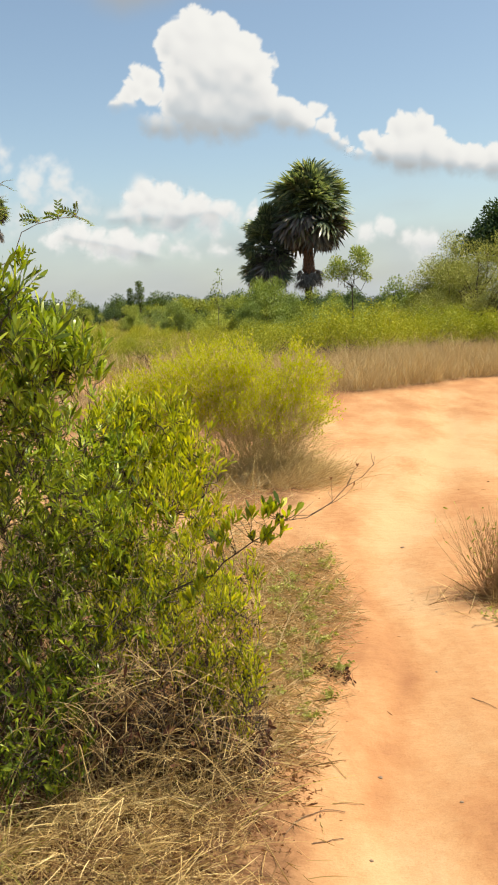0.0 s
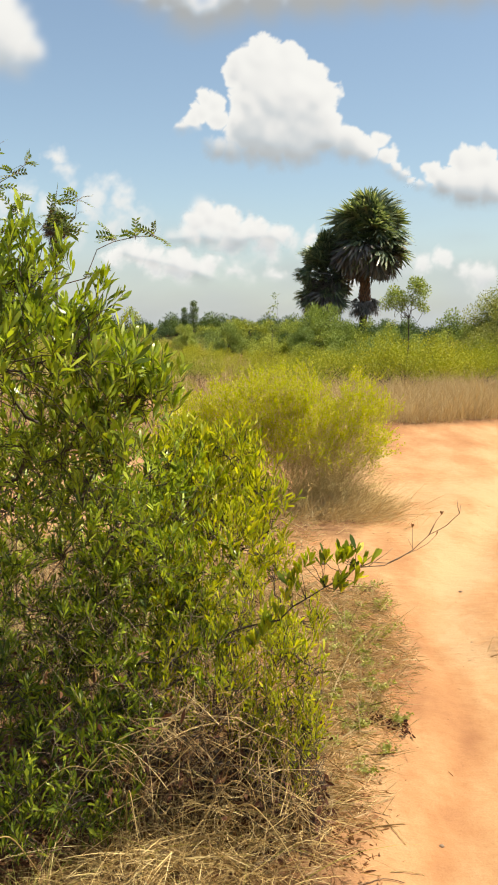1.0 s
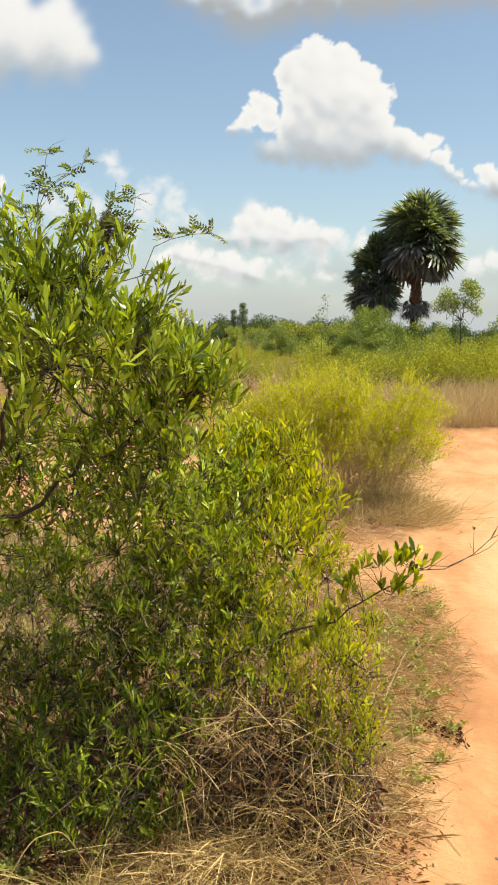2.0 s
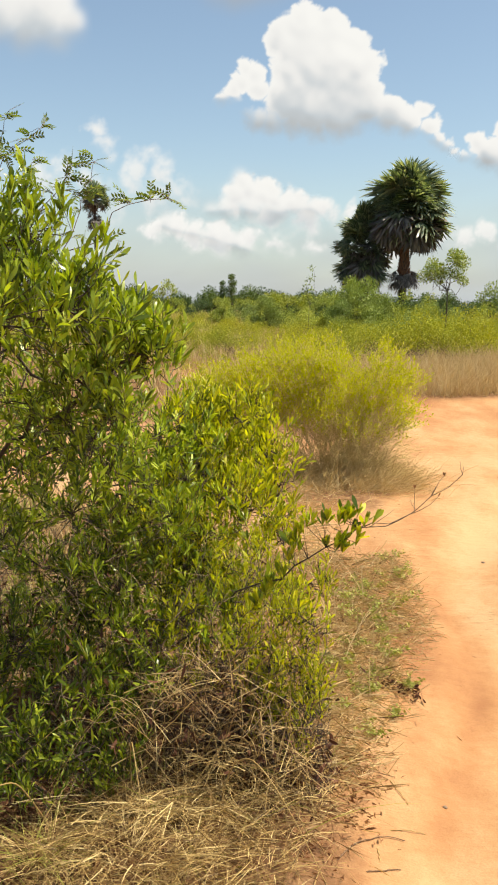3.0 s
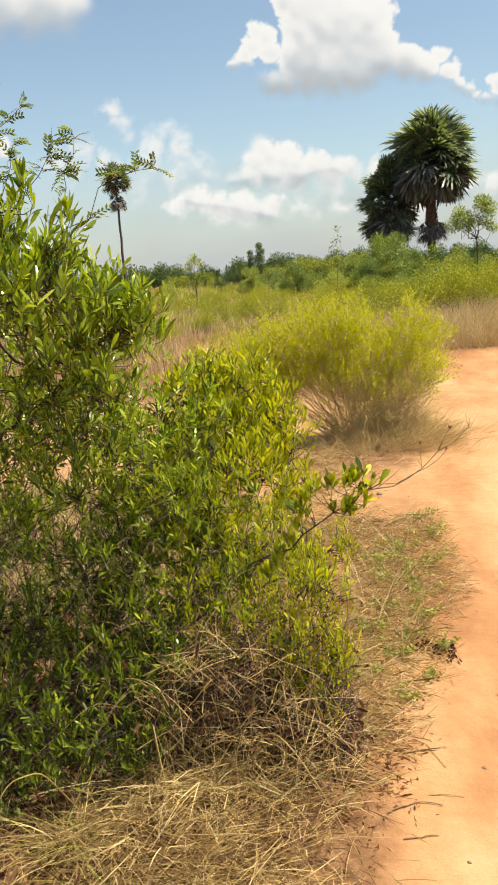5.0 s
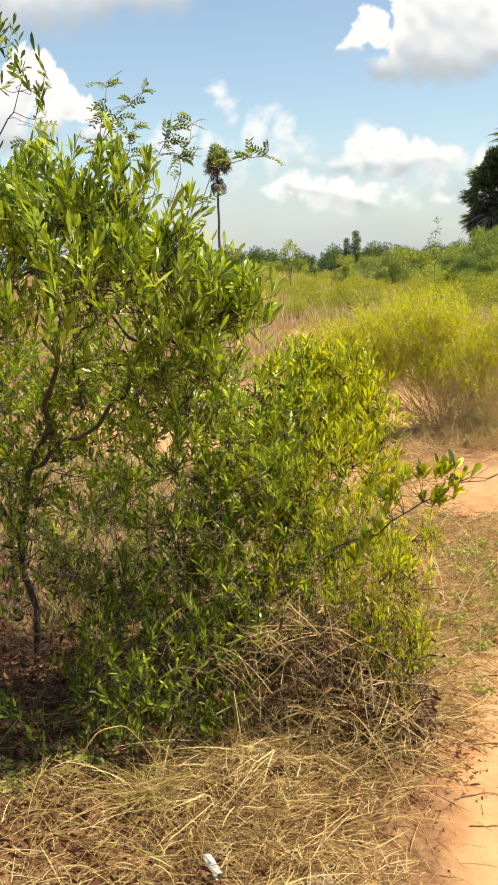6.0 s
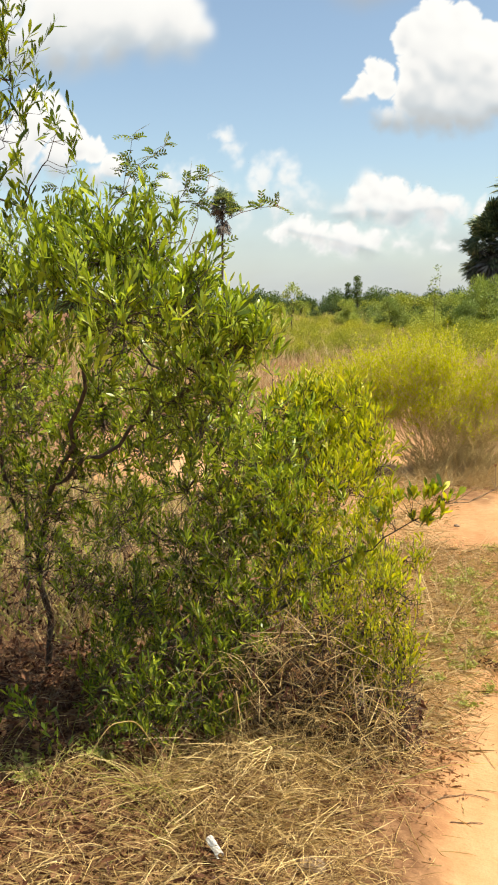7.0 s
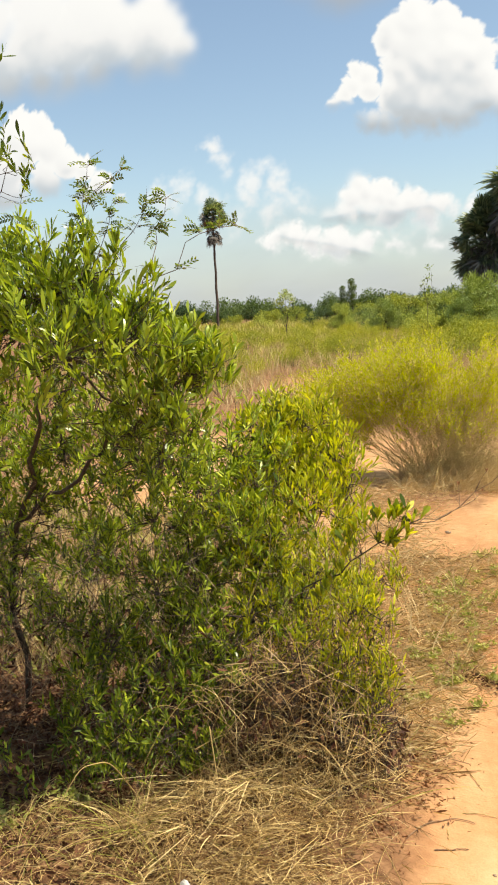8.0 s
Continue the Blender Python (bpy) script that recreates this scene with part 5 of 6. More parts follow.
# ---- grasses and litter near the camera ----
def grass_tuft(label, at, n, reach, tall, mat, green=0.0, width=0.0015, sweep=(0, 0), name="grass_tuft"):
    """A tuft of arching blades from one foot."""
    z = float(height_at(np.array([at[0]]), np.array([at[1]]))[0])
    ob = tagged(thing(name, (at[0], at[1], z)), label, "grass", "grass tufts")

    def blades(m):
        P = np.stack([rng.normal(size=m) * reach * 0.45, rng.normal(size=m) * reach * 0.45, np.full(m, -0.01)], 1)
        D = np.stack([rng.normal(size=m) * 0.55 + sweep[0], rng.normal(size=m) * 0.55 + sweep[1], np.ones(m)], 1)
        L = tall * rng.uniform(0.5, 1.35, m)
        out = unit(D * (1, 1, 0) + 1e-6)
        bend = out * L[:, None] * rng.uniform(0.1, 0.6, (m, 1)) - np.array((0, 0, 1.0)) * L[:, None] * rng.uniform(0.1, 0.75, (m, 1))
        shape = [(0.0, 0.8), (0.2, 1.0), (0.4, 0.95), (0.6, 0.8), (0.8, 0.55), (1.0, 0.0)]
        return strips(P, D, L, width * rng.uniform(0.5, 1.5, m), bend, shape)

    dry = int(n * (1 - green))
    if dry:
        part("foliage", mesh_from("foliage", *blades(dry), mat), ob, kind="stuff")
    if n - dry:
        part("green_foliage", mesh_from("green_foliage", *blades(n - dry), GREEN_GRASS), ob, "green grass blades", "stuff")
    return ob


for x, y, n, reach, tall, green, sw in [
        (-0.40, 2.2, 130, 0.20, 0.24, 0.05, (0.0, -0.5)), (-0.20, 2.3, 60, 0.12, 0.20, 0.1, (-0.1, -0.3)), (-0.62, 2.1, 90, 0.20, 0.22, 0.1, (0, -0.3)),
        (-0.9, 2.0, 60, 0.22, 0.18, 0.4, (0, -0.2)), (-1.25, 2.1, 60, 0.22, 0.18, 0.4, (0, -0.2)), (-0.5, 1.8, 60, 0.22, 0.15, 0.05, (0.2, -0.2)),
        (-0.74, 2.05, 260, 0.07, 0.20, 0.3, (0, -0.1)), (-0.65, 2.25, 150, 0.08, 0.22, 0.05, (0.1, -0.2)), (-1.0, 2.1, 120, 0.10, 0.15, 0.3, (0, -0.2)), (-0.42, 2.0, 200, 0.10, 0.20, 0.05, (0.1, -0.3)), (-0.6, 1.85, 160, 0.10, 0.14, 0.2, (0, -0.2)), (-0.28, 2.1, 160, 0.10, 0.18, 0.05, (0.2, -0.3)), (-0.85, 1.75, 50, 0.2, 0.15, 0.15, (-0.2, -0.1)), (-1.2, 1.8, 40, 0.2, 0.16, 0.1, (0, -0.2)), (-0.75, 1.95, 70, 0.12, 0.20, 0.2, (0, 0)), (-1.05, 1.9, 60, 0.10, 0.20, 0.3, (0, 0)),
        (-0.05, 2.75, 60, 0.14, 0.12, 0.15, (0.2, 0)), (-0.3, 2.36, 130, 0.2, 0.36, 0.12, (0.1, -0.2)), (-0.52, 2.3, 110, 0.2, 0.36, 0.12, (0, -0.2)), (-0.6, 2.5, 110, 0.25, 0.42, 0.25, (0, 0)), (-0.16, 2.42, 70, 0.12, 0.26, 0.05, (0.1, -0.2)),
        (0.05, 3.2, 90, 0.2, 0.12, 0.1, (0.3, 0)), (0.0, 2.9, 120, 0.12, 0.14, 0.1, (0.2, 0)), (0.1, 3.05, 90, 0.12, 0.10, 0.15, (0.2, 0)), (0.08, 3.45, 120, 0.14, 0.13, 0.1, (0.2, 0)), (0.2, 3.6, 80, 0.12, 0.09, 0.2, (0.1, 0)), (0.02, 2.62, 90, 0.10, 0.13, 0.05, (0.3, -0.1)), (0.1, 3.8, 110, 0.25, 0.14, 0.15, (0.2, 0)), (0.12, 4.5, 110, 0.25, 0.14, 0.15, (0, 0)), (-0.2, 3.6, 130, 0.3, 0.2, 0.1, (0, 0)),
        (-0.15, 4.8, 130, 0.3, 0.2, 0.1, (0, 0)), (-0.5, 4.2, 160, 0.3, 0.28, 0.2, (0, 0)), (-1.4, 3.4, 200, 0.3, 0.3, 0.3, (0, 0)), (-1.0, 3.4, 200, 0.3, 0.3, 0.3, (0, 0))]:
    grass_tuft("arching tuft of dry straw-coloured grass at the shrubs' foot", (x, y), n, reach, tall, STRAW, green, sweep=sw)

grass_stuff("verge_grass", "short dry grass behind the leafy shrubs", 24000, (-4.6, 0.3, 3.0, 7.4), 0.32, 0.004, STRAW_FAR, lambda x, y: off_sand(x, y) * smooth(-4.6, -2.8, x) * (1 - 0.93 * smooth(-0.6, -0.2, x)), 0.4)
grass_stuff("verge_herbs", "low green herbs behind the leafy shrubs", 3500, (-3.2, 0.1, 3.0, 6.4), 0.28, 0.012, WEED_LEAF, lambda x, y: off_sand(x, y) * smooth(0.4, 0.6, fbm(x * 2, y * 2, 19)) * (1 - smooth(-0.6, -0.2, x)), 0.5)


def straw_heap(at, rx, ry, high, n, length=0.19, width=0.0012, mat=STRAW):
    """A mound of fallen, tangled straws: sheaves that fell from one root each, and loose ones between them."""
    z = float(height_at(np.array([at[0]]), np.array([at[1]]))[0])
    ob = tagged(thing("straw_heap", (at[0], at[1], z)), "tangled mound of fallen straw-coloured grass", "dry grass", "straw heaps")
    sheaf = rng.integers(0, max(4, n // 26), n)
    m = sheaf.max() + 1
    a, q = rng.random(m) * 6.283, np.sqrt(rng.random(m))
    root = np.stack([rx * q * np.cos(a), ry * q * np.sin(a), high * (1 - q**2) * rng.random(m) ** 0.7 + 0.004], 1)
    lay = -0.6 + rng.normal(size=m) * 1.5
    loose = rng.random(n) < 0.55
    a, q = rng.random(n) * 6.283, np.sqrt(rng.random(n))
    alone = np.stack([rx * q * np.cos(a), ry * q * np.sin(a), high * (1 - q**2) * rng.random(n) ** 0.7 + 0.004], 1)
    P = np.where(loose[:, None], alone, root[sheaf] + rng.normal(size=(n, 3)) * (0.022, 0.022, 0.006))
    way = np.where(loose, rng.random(n) * 6.283, lay[sheaf] + rng.normal(size=n) * 0.45)
    D = np.stack([np.cos(way), np.sin(way), rng.normal(size=n) * 0.22 + np.where(loose, 0.08, 0.30)], 1)
    L = length * rng.uniform(0.35, 1.5, n)
    bend = np.stack([rng.normal(size=n), rng.normal(size=n), -np.abs(rng.normal(size=n)) * 0.7 - 0.5 * ~loose], 1) * (L * 0.24)[:, None]
    V, F = strips(P, D, L, width * rng.uniform(0.4, 1.0, n) ** 1.5 * 2.2, bend, [(0.0, 0.8), (0.25, 1.0), (0.5, 0.95), (0.75, 0.7), (1.0, 0.0)])
    V[:, 2] = np.maximum(V[:, 2], 0.002)
    k = len(V) // n
    long_ones = np.argsort(-L)[:16]
    for i in long_ones:
        part("straw", mesh_from("straw", V[i * k:(i + 1) * k], [[v - i * k for v in q] for q in F if i * k <= q[0] < (i + 1) * k], mat), ob)
    picked = set(int(i) for i in long_ones)
    part("foliage", mesh_from("foliage", V, [q for q in F if q[0] // k not in picked], mat), ob, kind="stuff")


for x, y, rx, ry, high, n in [(-0.40, 2.06, 0.36, 0.24, 0.18, 2300), (-0.95, 1.98, 0.36, 0.20, 0.06, 260), (-0.2, 2.32, 0.26, 0.20, 0.24, 800), (-0.40, 1.75, 0.42, 0.22, 0.07, 900), (-0.45, 1.58, 0.45, 0.16, 0.04, 560), (-0.22, 1.8, 0.26, 0.24, 0.06, 1000),
                              (-0.9, 1.7, 0.4, 0.2, 0.05, 700), (-1.0, 1.58, 0.4, 0.16, 0.03, 520), (0.0, 2.35, 0.14, 0.25, 0.04, 80), (0.0, 3.0, 0.20, 0.4, 0.06, 1000), (0.08, 3.9, 0.25, 0.5, 0.06, 1100), (0.16, 3.4, 0.16, 0.3, 0.03, 500), (-0.02, 2.7, 0.14, 0.25, 0.05, 200), (-0.05, 4.8, 0.35, 0.5, 0.08, 300)]:
    straw_heap((x, y), rx, ry, high, n, 0.10 if x < -0.1 else 0.065, mat=STRAW if x < -0.1 else STRAW_FAR)


def stiff_tuft(at):
    """An upright bundle of thin brown stems with a few green leaves."""
    z = float(height_at(np.array([at[0]]), np.array([at[1]]))[0])
    ob = tagged(thing("dry_tuft", (at[0], at[1], z)), "stiff upright tuft of thin brown stems on the sand", "grass")
    lines, P = [], []
    for _ in range(420):
        a, q = rng.random() * 6.283, rng.random()
        foot = np.array((math.cos(a), math.sin(a), 0)) * 0.12 * q
        tip = foot * (2.2 + rng.random()) + (rng.normal() * 0.03, rng.normal() * 0.03, rng.uniform(0.2, 0.5))
        ln = wander(foot, tip, 5, 0.012)
        lines.append((ln, 0.0017, 0.0007))
        if rng.random() < 0.5:
            P.append(ln[int(rng.integers(2, 5))])
    part("stem", mesh_from("stem", *tubes(lines, 3), TUFT_STEM), ob, kind="stuff")
    P = np.array(P)
    part("foliage", mesh_from("foliage", *strips(P, rng.normal(size=P.shape) + (0, 0, 0.5), 0.03, 0.009, np.zeros_like(P), LEAF_SHAPE), WEED_LEAF), ob, kind="stuff")
    n = 700
    Q = np.stack([rng.normal(size=n) * 0.14, rng.normal(size=n) * 0.12, np.full(n, 0.005)], 1)
    D = np.stack([rng.normal(size=n), rng.normal(size=n), np.abs(rng.normal(size=n)) * 0.5], 1)
    part("dry_grass", mesh_from("dry_grass", *strips(Q, D, rng.uniform(0.05, 0.2, n), 0.0025, np.zeros_like(Q), BLADE_SHAPE), STRAW), ob, "dry grass at its foot", "stuff")


stiff_tuft((1.30, 4.1))


def culm(points, thick=0.0024):
    """One long pale grass stalk that has bent over."""
    pts = np.array(points, float)
    u = np.linspace(0, len(pts) - 1, 24)
    line = np.stack([np.interp(u, range(len(pts)), pts[:, k]) for k in range(3)], 1)
    for _ in range(3):
        line[1:-1] = (line[:-2] + 2 * line[1:-1] + line[2:]) / 4
    tagged(new("grass_stalk", mesh_from("grass_stalk", *tubes([(line, thick, thick * 0.45)], 5), STRAW)), "long pale dry grass stalk bent over to the sand", "grass", "bent grass stalks")


culm([(-0.3, 2.3, 0.0), (-0.25, 2.2, 0.25), (-0.19, 2.15, 0.31), (-0.13, 2.1, 0.28), (-0.04, 2.02, 0.18), (0.06, 1.95, 0.02)])
culm([(-0.55, 2.3, 0.0), (-0.53, 2.2, 0.28), (-0.5, 2.1, 0.36), (-0.45, 2.0, 0.22)])
culm([(-0.75, 2.2, 0.0), (-0.8, 2.05, 0.25), (-0.85, 1.95, 0.28), (-0.95, 1.85, 0.08)])
culm([(-0.35, 2.5, 0.1), (-0.2, 2.4, 0.45), (-0.05, 2.35, 0.62)])
culm([(-0.2, 2.55, 0.0), (-0.05, 2.5, 0.30), (0.12, 2.45, 0.34)])
for _ in range(34):
    x, y, top = rng.uniform(-0.62, -0.02), rng.uniform(2.22, 2.42), rng.uniform(0.14, 0.46)
    dx, dy = rng.normal() * 0.16, rng.uniform(-0.22, 0.05)
    culm([(x, y, 0.0), (x + dx * 0.2, y + dy * 0.3, top * 0.8), (x + dx * 0.6, y + dy * 0.7, top), (x + dx * 1.2, y + dy * 1.1, top * 0.75), (x + dx * 1.7, y + dy * 1.5, top * rng.uniform(0.2, 0.6))], 0.0009)


def stalk_tangle():
    """Bleached stalks that arch and cross over the dark hollow at the shrubs' foot."""
    ob = tagged(thing("stalk_tangle", (-0.27, 2.3, 0.0)), "arching tangle of bleached grass stalks at the shrubs' foot", "dry grass")
    lines = []
    for _ in range(340):
        x, y = rng.uniform(-0.30, 0.24), rng.uniform(-0.12, 0.10)
        roof = float(np.interp(x, (-0.30, -0.23, -0.04, 0.1, 0.26), (0.44, 0.52, 0.66, 0.52, 0.26)))
        z = roof * rng.random() ** 0.7
        way = unit(np.array((rng.normal(), rng.normal() * 0.6, rng.normal() * 0.9 + 0.35)))
        ln = rng.uniform(0.06, 0.26)
        u = np.linspace(0, 1, 9)[:, None]
        sag = rng.random() ** 2 * 0.35 * ln
        kink = rng.normal(size=3) * 0.10 * ln
        line = np.array((x, y, z * 0.85)) + way * ln * (u - 0.5) - np.array((0, 0, sag)) * (u - 0.4) ** 2 * 2.2 + kink * np.abs(u - rng.uniform(0.3, 0.8))
        line[:, 2] = np.maximum(line[:, 2], 0.004)
        lines.append((line, rng.uniform(0.0008, 0.0016), 0.0006))
    lines.sort(key=lambda q: -q[1])
    for one in lines[:40]:
        part("stalk", mesh_from("stalk", *tubes([one], 5), STRAW_FAR), ob)
    part("thin_straw", mesh_from("thin_straw", *tubes(lines[40:], 4), STRAW), ob, kind="stuff")


stalk_tangle()


def litter_stuff(name, label, n, area, keep, length, width, mat, lift=0.02, flat=0.12, shape=BLADE_SHAPE, category="litter", curl=0.15):
    """Loose pieces lying over a stretch of ground."""
    x = area[0] + (area[1] - area[0]) * rng.random(n)
    y = area[2] + (area[3] - area[2]) * rng.random(n)
    ok = rng.random(n) < keep(x, y)
    x, y = x[ok], y[ok]
    m = len(x)
    P = np.stack([x, y, height_at(x, y) + 0.002 + lift * rng.random(m) ** 2], 1)
    D = np.stack([rng.normal(size=m), rng.normal(size=m), np.abs(rng.normal(size=m)) * flat], 1)
    L = length * rng.uniform(0.4, 1.4, m)
    bend = rng.normal(size=(m, 3)) * L[:, None] * curl * (1, 1, 0.25)
    side = np.tile((0, 0, 1.0), (m, 1)) + rng.normal(size=(m, 3)) * 0.3
    return tagged(new(name, mesh_from(name, *strips(P, D, L, width * rng.uniform(0.6, 1.4, m), bend, shape, side=np.cross(D, side)), mat)), label, category, kind="stuff")


def verge(x, y):
    return 1 - smooth(0.15, 0.85, sand_at(x - 0.03, y))


litter_stuff("straw_litter", "loose dry straw lying on the verge", 16000, (-4.5, 0.7, -1.0, 6.5), lambda x, y: verge(x, y) * np.exp(-(np.clip(-1.6 - x, 0, 9) / 1.4) ** 2 - (np.clip(1.6 - y, 0, 9) / 1.1) ** 2), 0.085, 0.0022, STRAW, 0.05)
litter_stuff("dead_leaves", "brown dead leaves lying under the shrubs", 34000, (-4.5, 0.45, -0.5, 5.5), lambda x, y: np.exp(-(np.clip(-1.7 - x, 0, 9) / 1.2) ** 2 - (np.clip(1.6 - y, 0, 9) / 0.8) ** 2 - (np.clip(y - 3.6, 0, 9) / 0.8) ** 2) * (1 - smooth(0.0, 0.4, sand_at(x + 0.12, y))) * (0.25 + 0.75 * fbm(x * 4, y * 4, 8)) * (1 - 0.9 * smooth(2.55, 2.8, y) * smooth(-0.45, -0.25, x)) * (1 - smooth(-0.3, -0.1, x) * (1 - smooth(2.3, 2.5, y))), 0.035, 0.012, SHADED_DEAD_LEAF, 0.03, 0.3, LEAF_SHAPE, curl=0.3)
litter_stuff("dead_leaves", "patch of red-brown dead leaves at the edge of the sand", 15000, (-0.3, 0.36, 1.95, 3.0), lambda x, y: np.exp(-(((x - 0.0 - 0.25 * (y - 2.4)) / 0.11) ** 2) - ((y - 2.42) / 0.26) ** 2) * (0.3 + 0.7 * smooth(0.4, 0.6, fbm(x * 9, y * 9, 87))), 0.018, 0.006, BROWN_LITTER, 0.012, 0.3, LEAF_SHAPE, curl=0.3)
for px, py in ((0.335, 3.2), (0.22, 3.23)):
    litter_stuff("dead_leaves", "dark clump of withered leaves beside a weed", 60, (px - 0.05, px + 0.05, py - 0.035, py + 0.035), lambda x, y: np.ones_like(x), 0.022, 0.010, SHADED_DEAD_LEAF, 0.03, 0.6, LEAF_SHAPE, curl=0.4)
litter_stuff("pale_straw_litter", "pale broken straw along the edge of the sand", 13000, (-0.45, 0.5, 2.5, 5.2), lambda x, y: verge(x - 0.02 + 0.22 * (fbm(x * 4, y * 4, 97) - 0.5), y), 0.07, 0.0026, STRAW_FAR, 0.05, 0.3)
litter_stuff("pale_straw_litter", "thin pale straw over the sandy strip before the broom-like bush", 9000, (-1.0, 0.25, 4.4, 7.3), lambda x, y: (1 - smooth(-0.25, 0.2, x)) * smooth(4.4, 5.0, y) * smooth(0.25, 0.5, fbm(x * 3, y * 3, 99)), 0.09, 0.004, STRAW_FAR, 0.06, 0.35)
litter_stuff("broken_stalks", "broken pale grass stalks over the verge", 1500, (-0.45, 0.4, 2.3, 5.0), lambda x, y: verge(x + 0.22 * (fbm(x * 4, y * 4, 97) - 0.5), y), 0.12, 0.0032, STRAW, 0.05, 0.35, curl=0.08)
# leaf litter in the darkened colour, which also paints shade into the straw's gaps
litter_stuff("leaf_crumbs", "crumbled red-brown leaf litter under the straw", 46000, (-2.9, 0.12, 0.5, 2.9), lambda x, y: (1 - smooth(-0.3, -0.1, x)) * smooth(0.3, 0.6, fbm(x * 3, y * 3, 51)) * np.exp(-(np.clip(-1.3 - x, 0, 9) / 0.7) ** 2 - (np.clip(1.55 - y, 0, 9) / 0.5) ** 2), 0.018, 0.009, SHADED_DEAD_LEAF, 0.012, 0.25, CHIP_SHAPE, curl=0.3)
litter_stuff("sand_crumbs", "small crumbs and straw bits on the sand", 700, (-0.2, 3.0, 1.8, 9.0), lambda x, y: sand_at(x, y) * (0.1 + 0.9 * np.exp(-((x - np.interp(y, EDGE_Y, EDGE_X)) / 0.25) ** 2)), 0.02, 0.003, BROWN_LITTER, 0.003, 0.05)


def creeping_weed(at, n, size, label="small green creeping weed at the edge of the sand"):
    z = float(height_at(np.array([at[0]]), np.array([at[1]]))[0])
    ob = tagged(thing("creeping_weed", (at[0], at[1], z)), label, "weed", "creeping weeds")
    lines, P = [], []
    for _ in range(7):
        a = rng.random() * 6.283
        end = np.array((math.cos(a), math.sin(a), 0.55)) * size * rng.uniform(0.5, 1.0)
        ln = wander((0, 0, 0.005), end, 5, size * 0.06)
        lines.append((ln, 0.0016, 0.0008))
        P.append(ln[rng.integers(1, 5, n // 7)] + rng.normal(size=(n // 7, 3)) * size * 0.06)
    P = np.concatenate(P)
    P[:, 2] = np.abs(P[:, 2]) + 0.004
    part("stem", mesh_from("stem", *tubes(lines, 3), DRY_TWIG), ob, kind="stuff")
    D = rng.normal(size=P.shape) * (1, 1, 0.4) + (0, 0, 0.35)
    part("foliage", mesh_from("foliage", *strips(P, D, rng.uniform(0.010, 0.022, len(P)), 0.010, np.zeros_like(P), CHIP_SHAPE), WEED_LEAF), ob, kind="stuff")


for x, y, n, s in [(0.346, 3.26, 110, 0.06), (0.209, 3.296, 120, 0.07), (0.30, 4.1, 200, 0.16), (0.24, 4.4, 180, 0.14), (0.36, 4.6, 140, 0.12), (0.12, 3.6, 90, 0.1), (0.28, 3.75, 120, 0.1), (0.18, 2.85, 70, 0.07), (0.05, 3.4, 160, 0.12), (0.2, 3.9, 200, 0.15), (0.1, 4.2, 200, 0.16), (0.02, 3.0, 120, 0.1), (0.25, 3.5, 160, 0.1), (0.15, 3.15, 120, 0.09), (0.26, 3.0, 60, 0.06), (0.33, 5.0, 120, 0.12), (1.15, 3.75, 80, 0.1), (-1.15, 2.0, 120, 0.1), (-0.95, 2.15, 120, 0.1)]:
    creeping_weed((x, y), int(n * 1.6), s)


def lying_twig(way, r, wood=DRY_TWIG, label="thin dry brown stick lying on the sand"):
    """A stick along points of the ground (x, y), its middle a little off it."""
    pts = np.array(way, float)
    u = np.linspace(0, len(pts) - 1, 13)
    xy = np.stack([np.interp(u, range(len(pts)), pts[:, k]) for k in (0, 1)], 1)
    for _ in range(2):
        xy[1:-1] = (xy[:-2] + 2 * xy[1:-1] + xy[2:]) / 4
    z = height_at(xy[:, 0], xy[:, 1]) + r * 0.8 + 0.003 * np.sin(np.linspace(0, math.pi, 13))
    line = np.column_stack([xy, z]) + rng.normal(size=(13, 3)) * 0.0012
    tagged(new("dry_stick", mesh_from("dry_stick", *tubes([(line, r * 0.8, r * 0.45)], 5), wood)), label, "stick", "dry sticks")


STICKS = [([(0.055, 2.16), (0.095, 2.24), (0.13, 2.28), (0.19, 2.33), (0.25, 2.32)], 0.003), ([(0.135, 2.15), (0.18, 2.17), (0.23, 2.19)], 0.0028), ([(0.83, 3.04), (0.90, 2.94)], 0.002), ([(-1.15, 1.8), (-0.95, 2.0)], 0.006), ([(0.02, 2.6), (0.24, 2.62)], 0.002)]
for way, r in STICKS:
    lying_twig(way, r)
for way in ([(0.225, 2.59), (0.275, 2.49)], [(0.07, 2.64), (0.11, 2.58), (0.19, 2.5)], [(0.12, 2.53), (0.22, 2.54)], [(0.21, 2.36), (0.32, 2.38)], [(0.17, 2.27), (0.175, 2.21)], [(0.05, 2.75), (0.16, 2.72)], [(0.02, 3.5), (0.2, 3.62)], [(-0.1, 3.3), (0.14, 3.34)], [(0.1, 4.0), (0.3, 3.9)]):
    lying_twig(way, 0.0022, STRAW, "pale dry grass stalk lying on the sand")


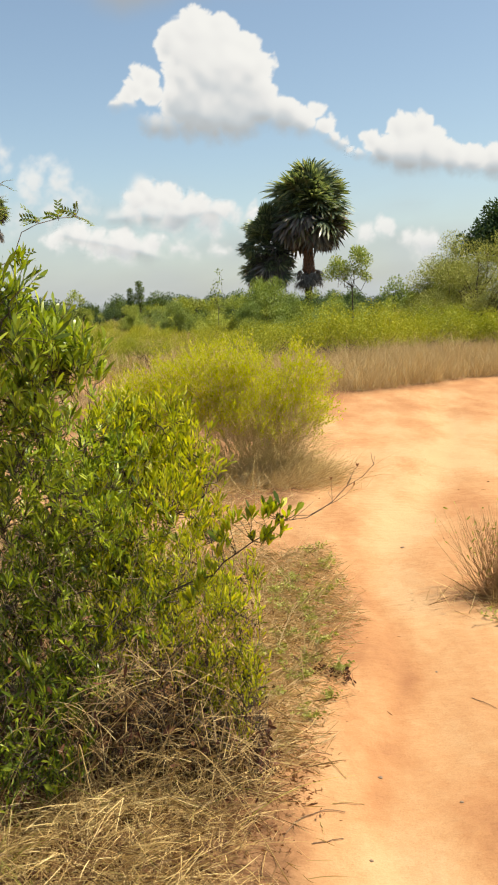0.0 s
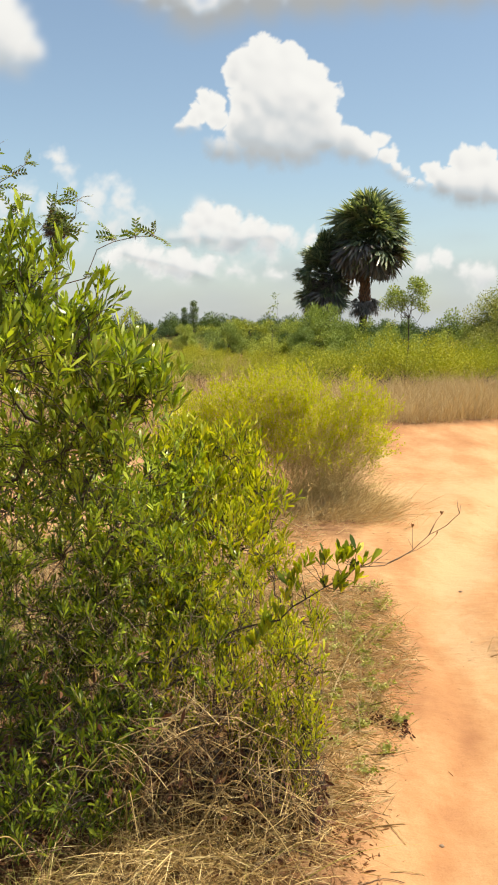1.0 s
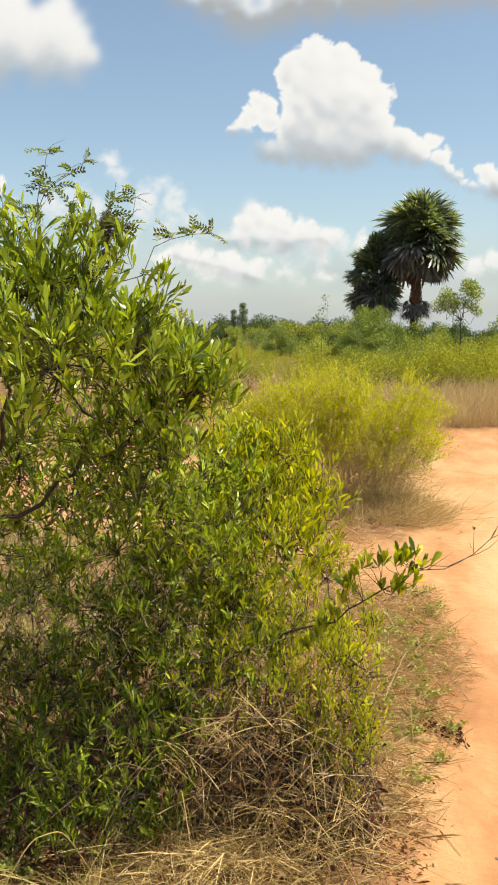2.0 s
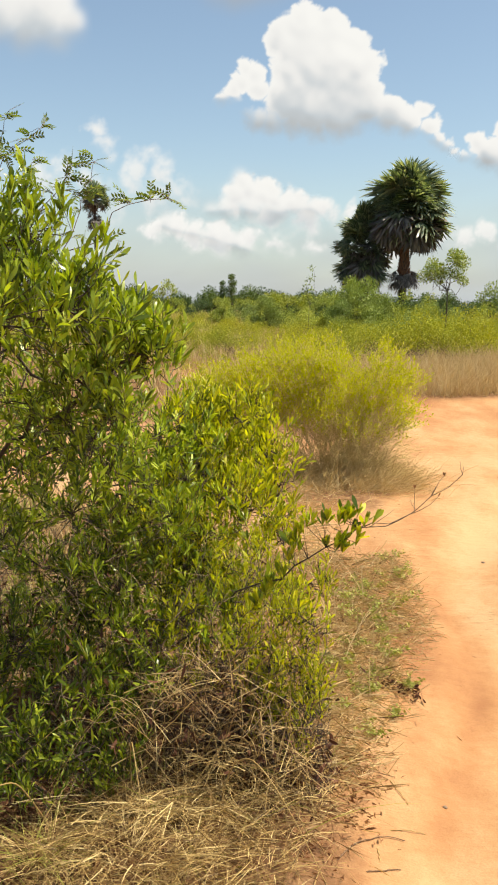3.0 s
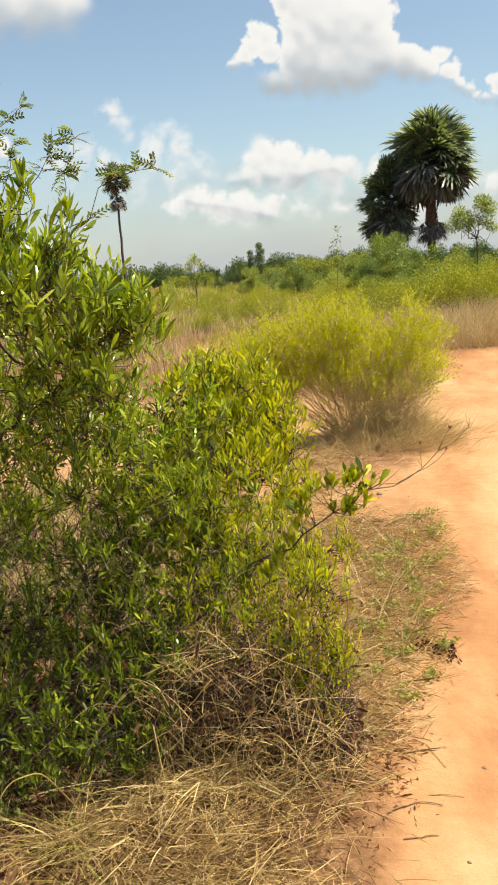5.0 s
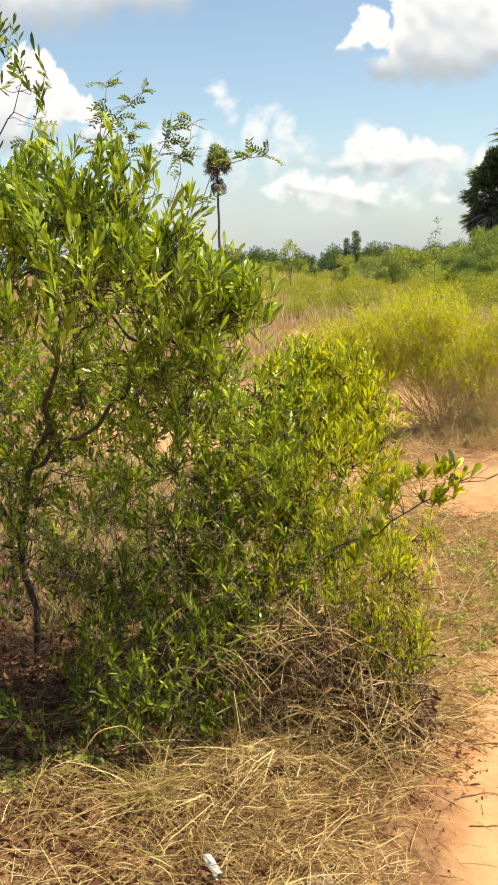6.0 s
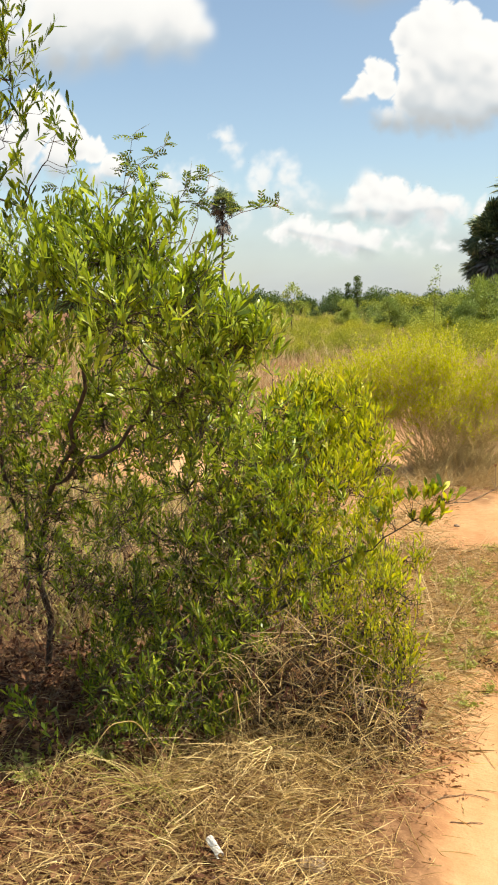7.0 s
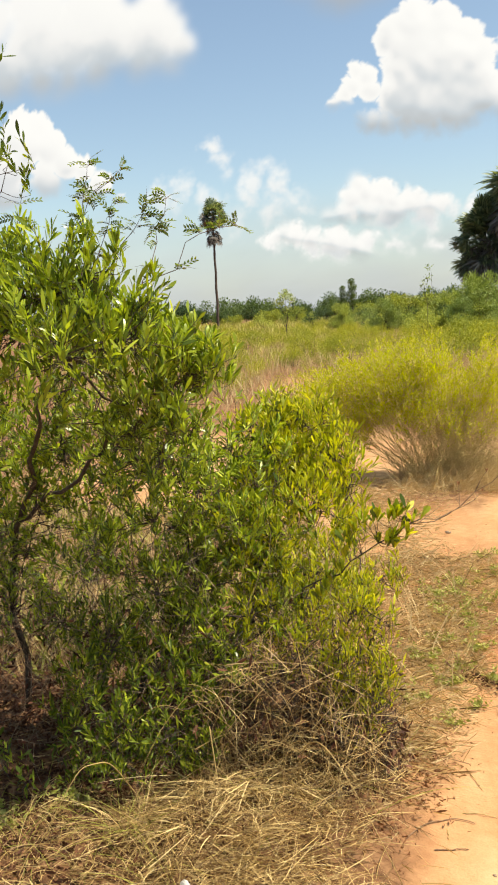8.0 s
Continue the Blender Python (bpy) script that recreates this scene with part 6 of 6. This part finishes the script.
def pebble(x, y, r, mat, label, name="pebble"):
    bm = bmesh.new()
    bmesh.ops.create_icosphere(bm, subdivisions=2, radius=1.0)
    k = rng.random() * 50
    for v in bm.verts:
        v.co *= 1 + 0.35 * noise.noise(v.co * 1.3 + Vector((k, 0, 0)))
        v.co = Vector((v.co.x * r, v.co.y * r * 0.8, v.co.z * r * 0.55))
    me = bpy.data.meshes.new(name)
    bm.to_mesh(me)
    bm.free()
    me.materials.append(mat)
    me.shade_smooth()
    ob = tagged(new(name, me), label, "stone", "pebbles" if name == "pebble" else "")
    ob.location = (x, y, float(height_at(np.array([x]), np.array([y]))[0]) + r * 0.3)


for x, y, r in [(0.393, 2.536, 0.008), (0.62, 2.36, 0.006), (0.12, 5.6, 0.02), (0.3, 2.1, 0.006), (0.75, 3.3, 0.006), (0.95, 5.2, 0.012)]:
    pebble(x, y, r, STONE, "small brown pebble on the sand")
pebble(-0.22, 1.80, 0.04, STONE, "grey-brown stone half hidden in the straw", "stone")


def wrapper():
    """A crumpled strip of white paper."""
    bm = bmesh.new()
    nx, ny = 11, 11
    grid = [[bm.verts.new((0.068 * (i / (nx - 1) - 0.5), 0.0105 * math.sin(5.2 * (j / (ny - 1) - 0.5)) + 0.002 * noise.noise((i * 0.9, j * 1.1, 3.0)), 0.010 + 0.009 * math.cos(5.2 * (j / (ny - 1) - 0.5)) + 0.003 * noise.noise((i * 0.8, j * 0.9, 7.0)))) for j in range(ny)] for i in range(nx)]
    for i in range(nx - 1):
        for j in range(ny - 1):
            bm.faces.new((grid[i][j], grid[i + 1][j], grid[i + 1][j + 1], grid[i][j + 1]))
    bmesh.ops.solidify(bm, geom=bm.faces[:], thickness=0.0006)
    me = bpy.data.meshes.new("paper_wrapper")
    bm.to_mesh(me)
    bm.free()
    me.materials.append(PAPER)
    ob = tagged(new("paper_wrapper", me), "rolled and crumpled white paper wrapper lying in the straw", "litter")
    ob.matrix_basis = pose(-0.462, 1.745, 0.078, 24, 8, -48)


wrapper()
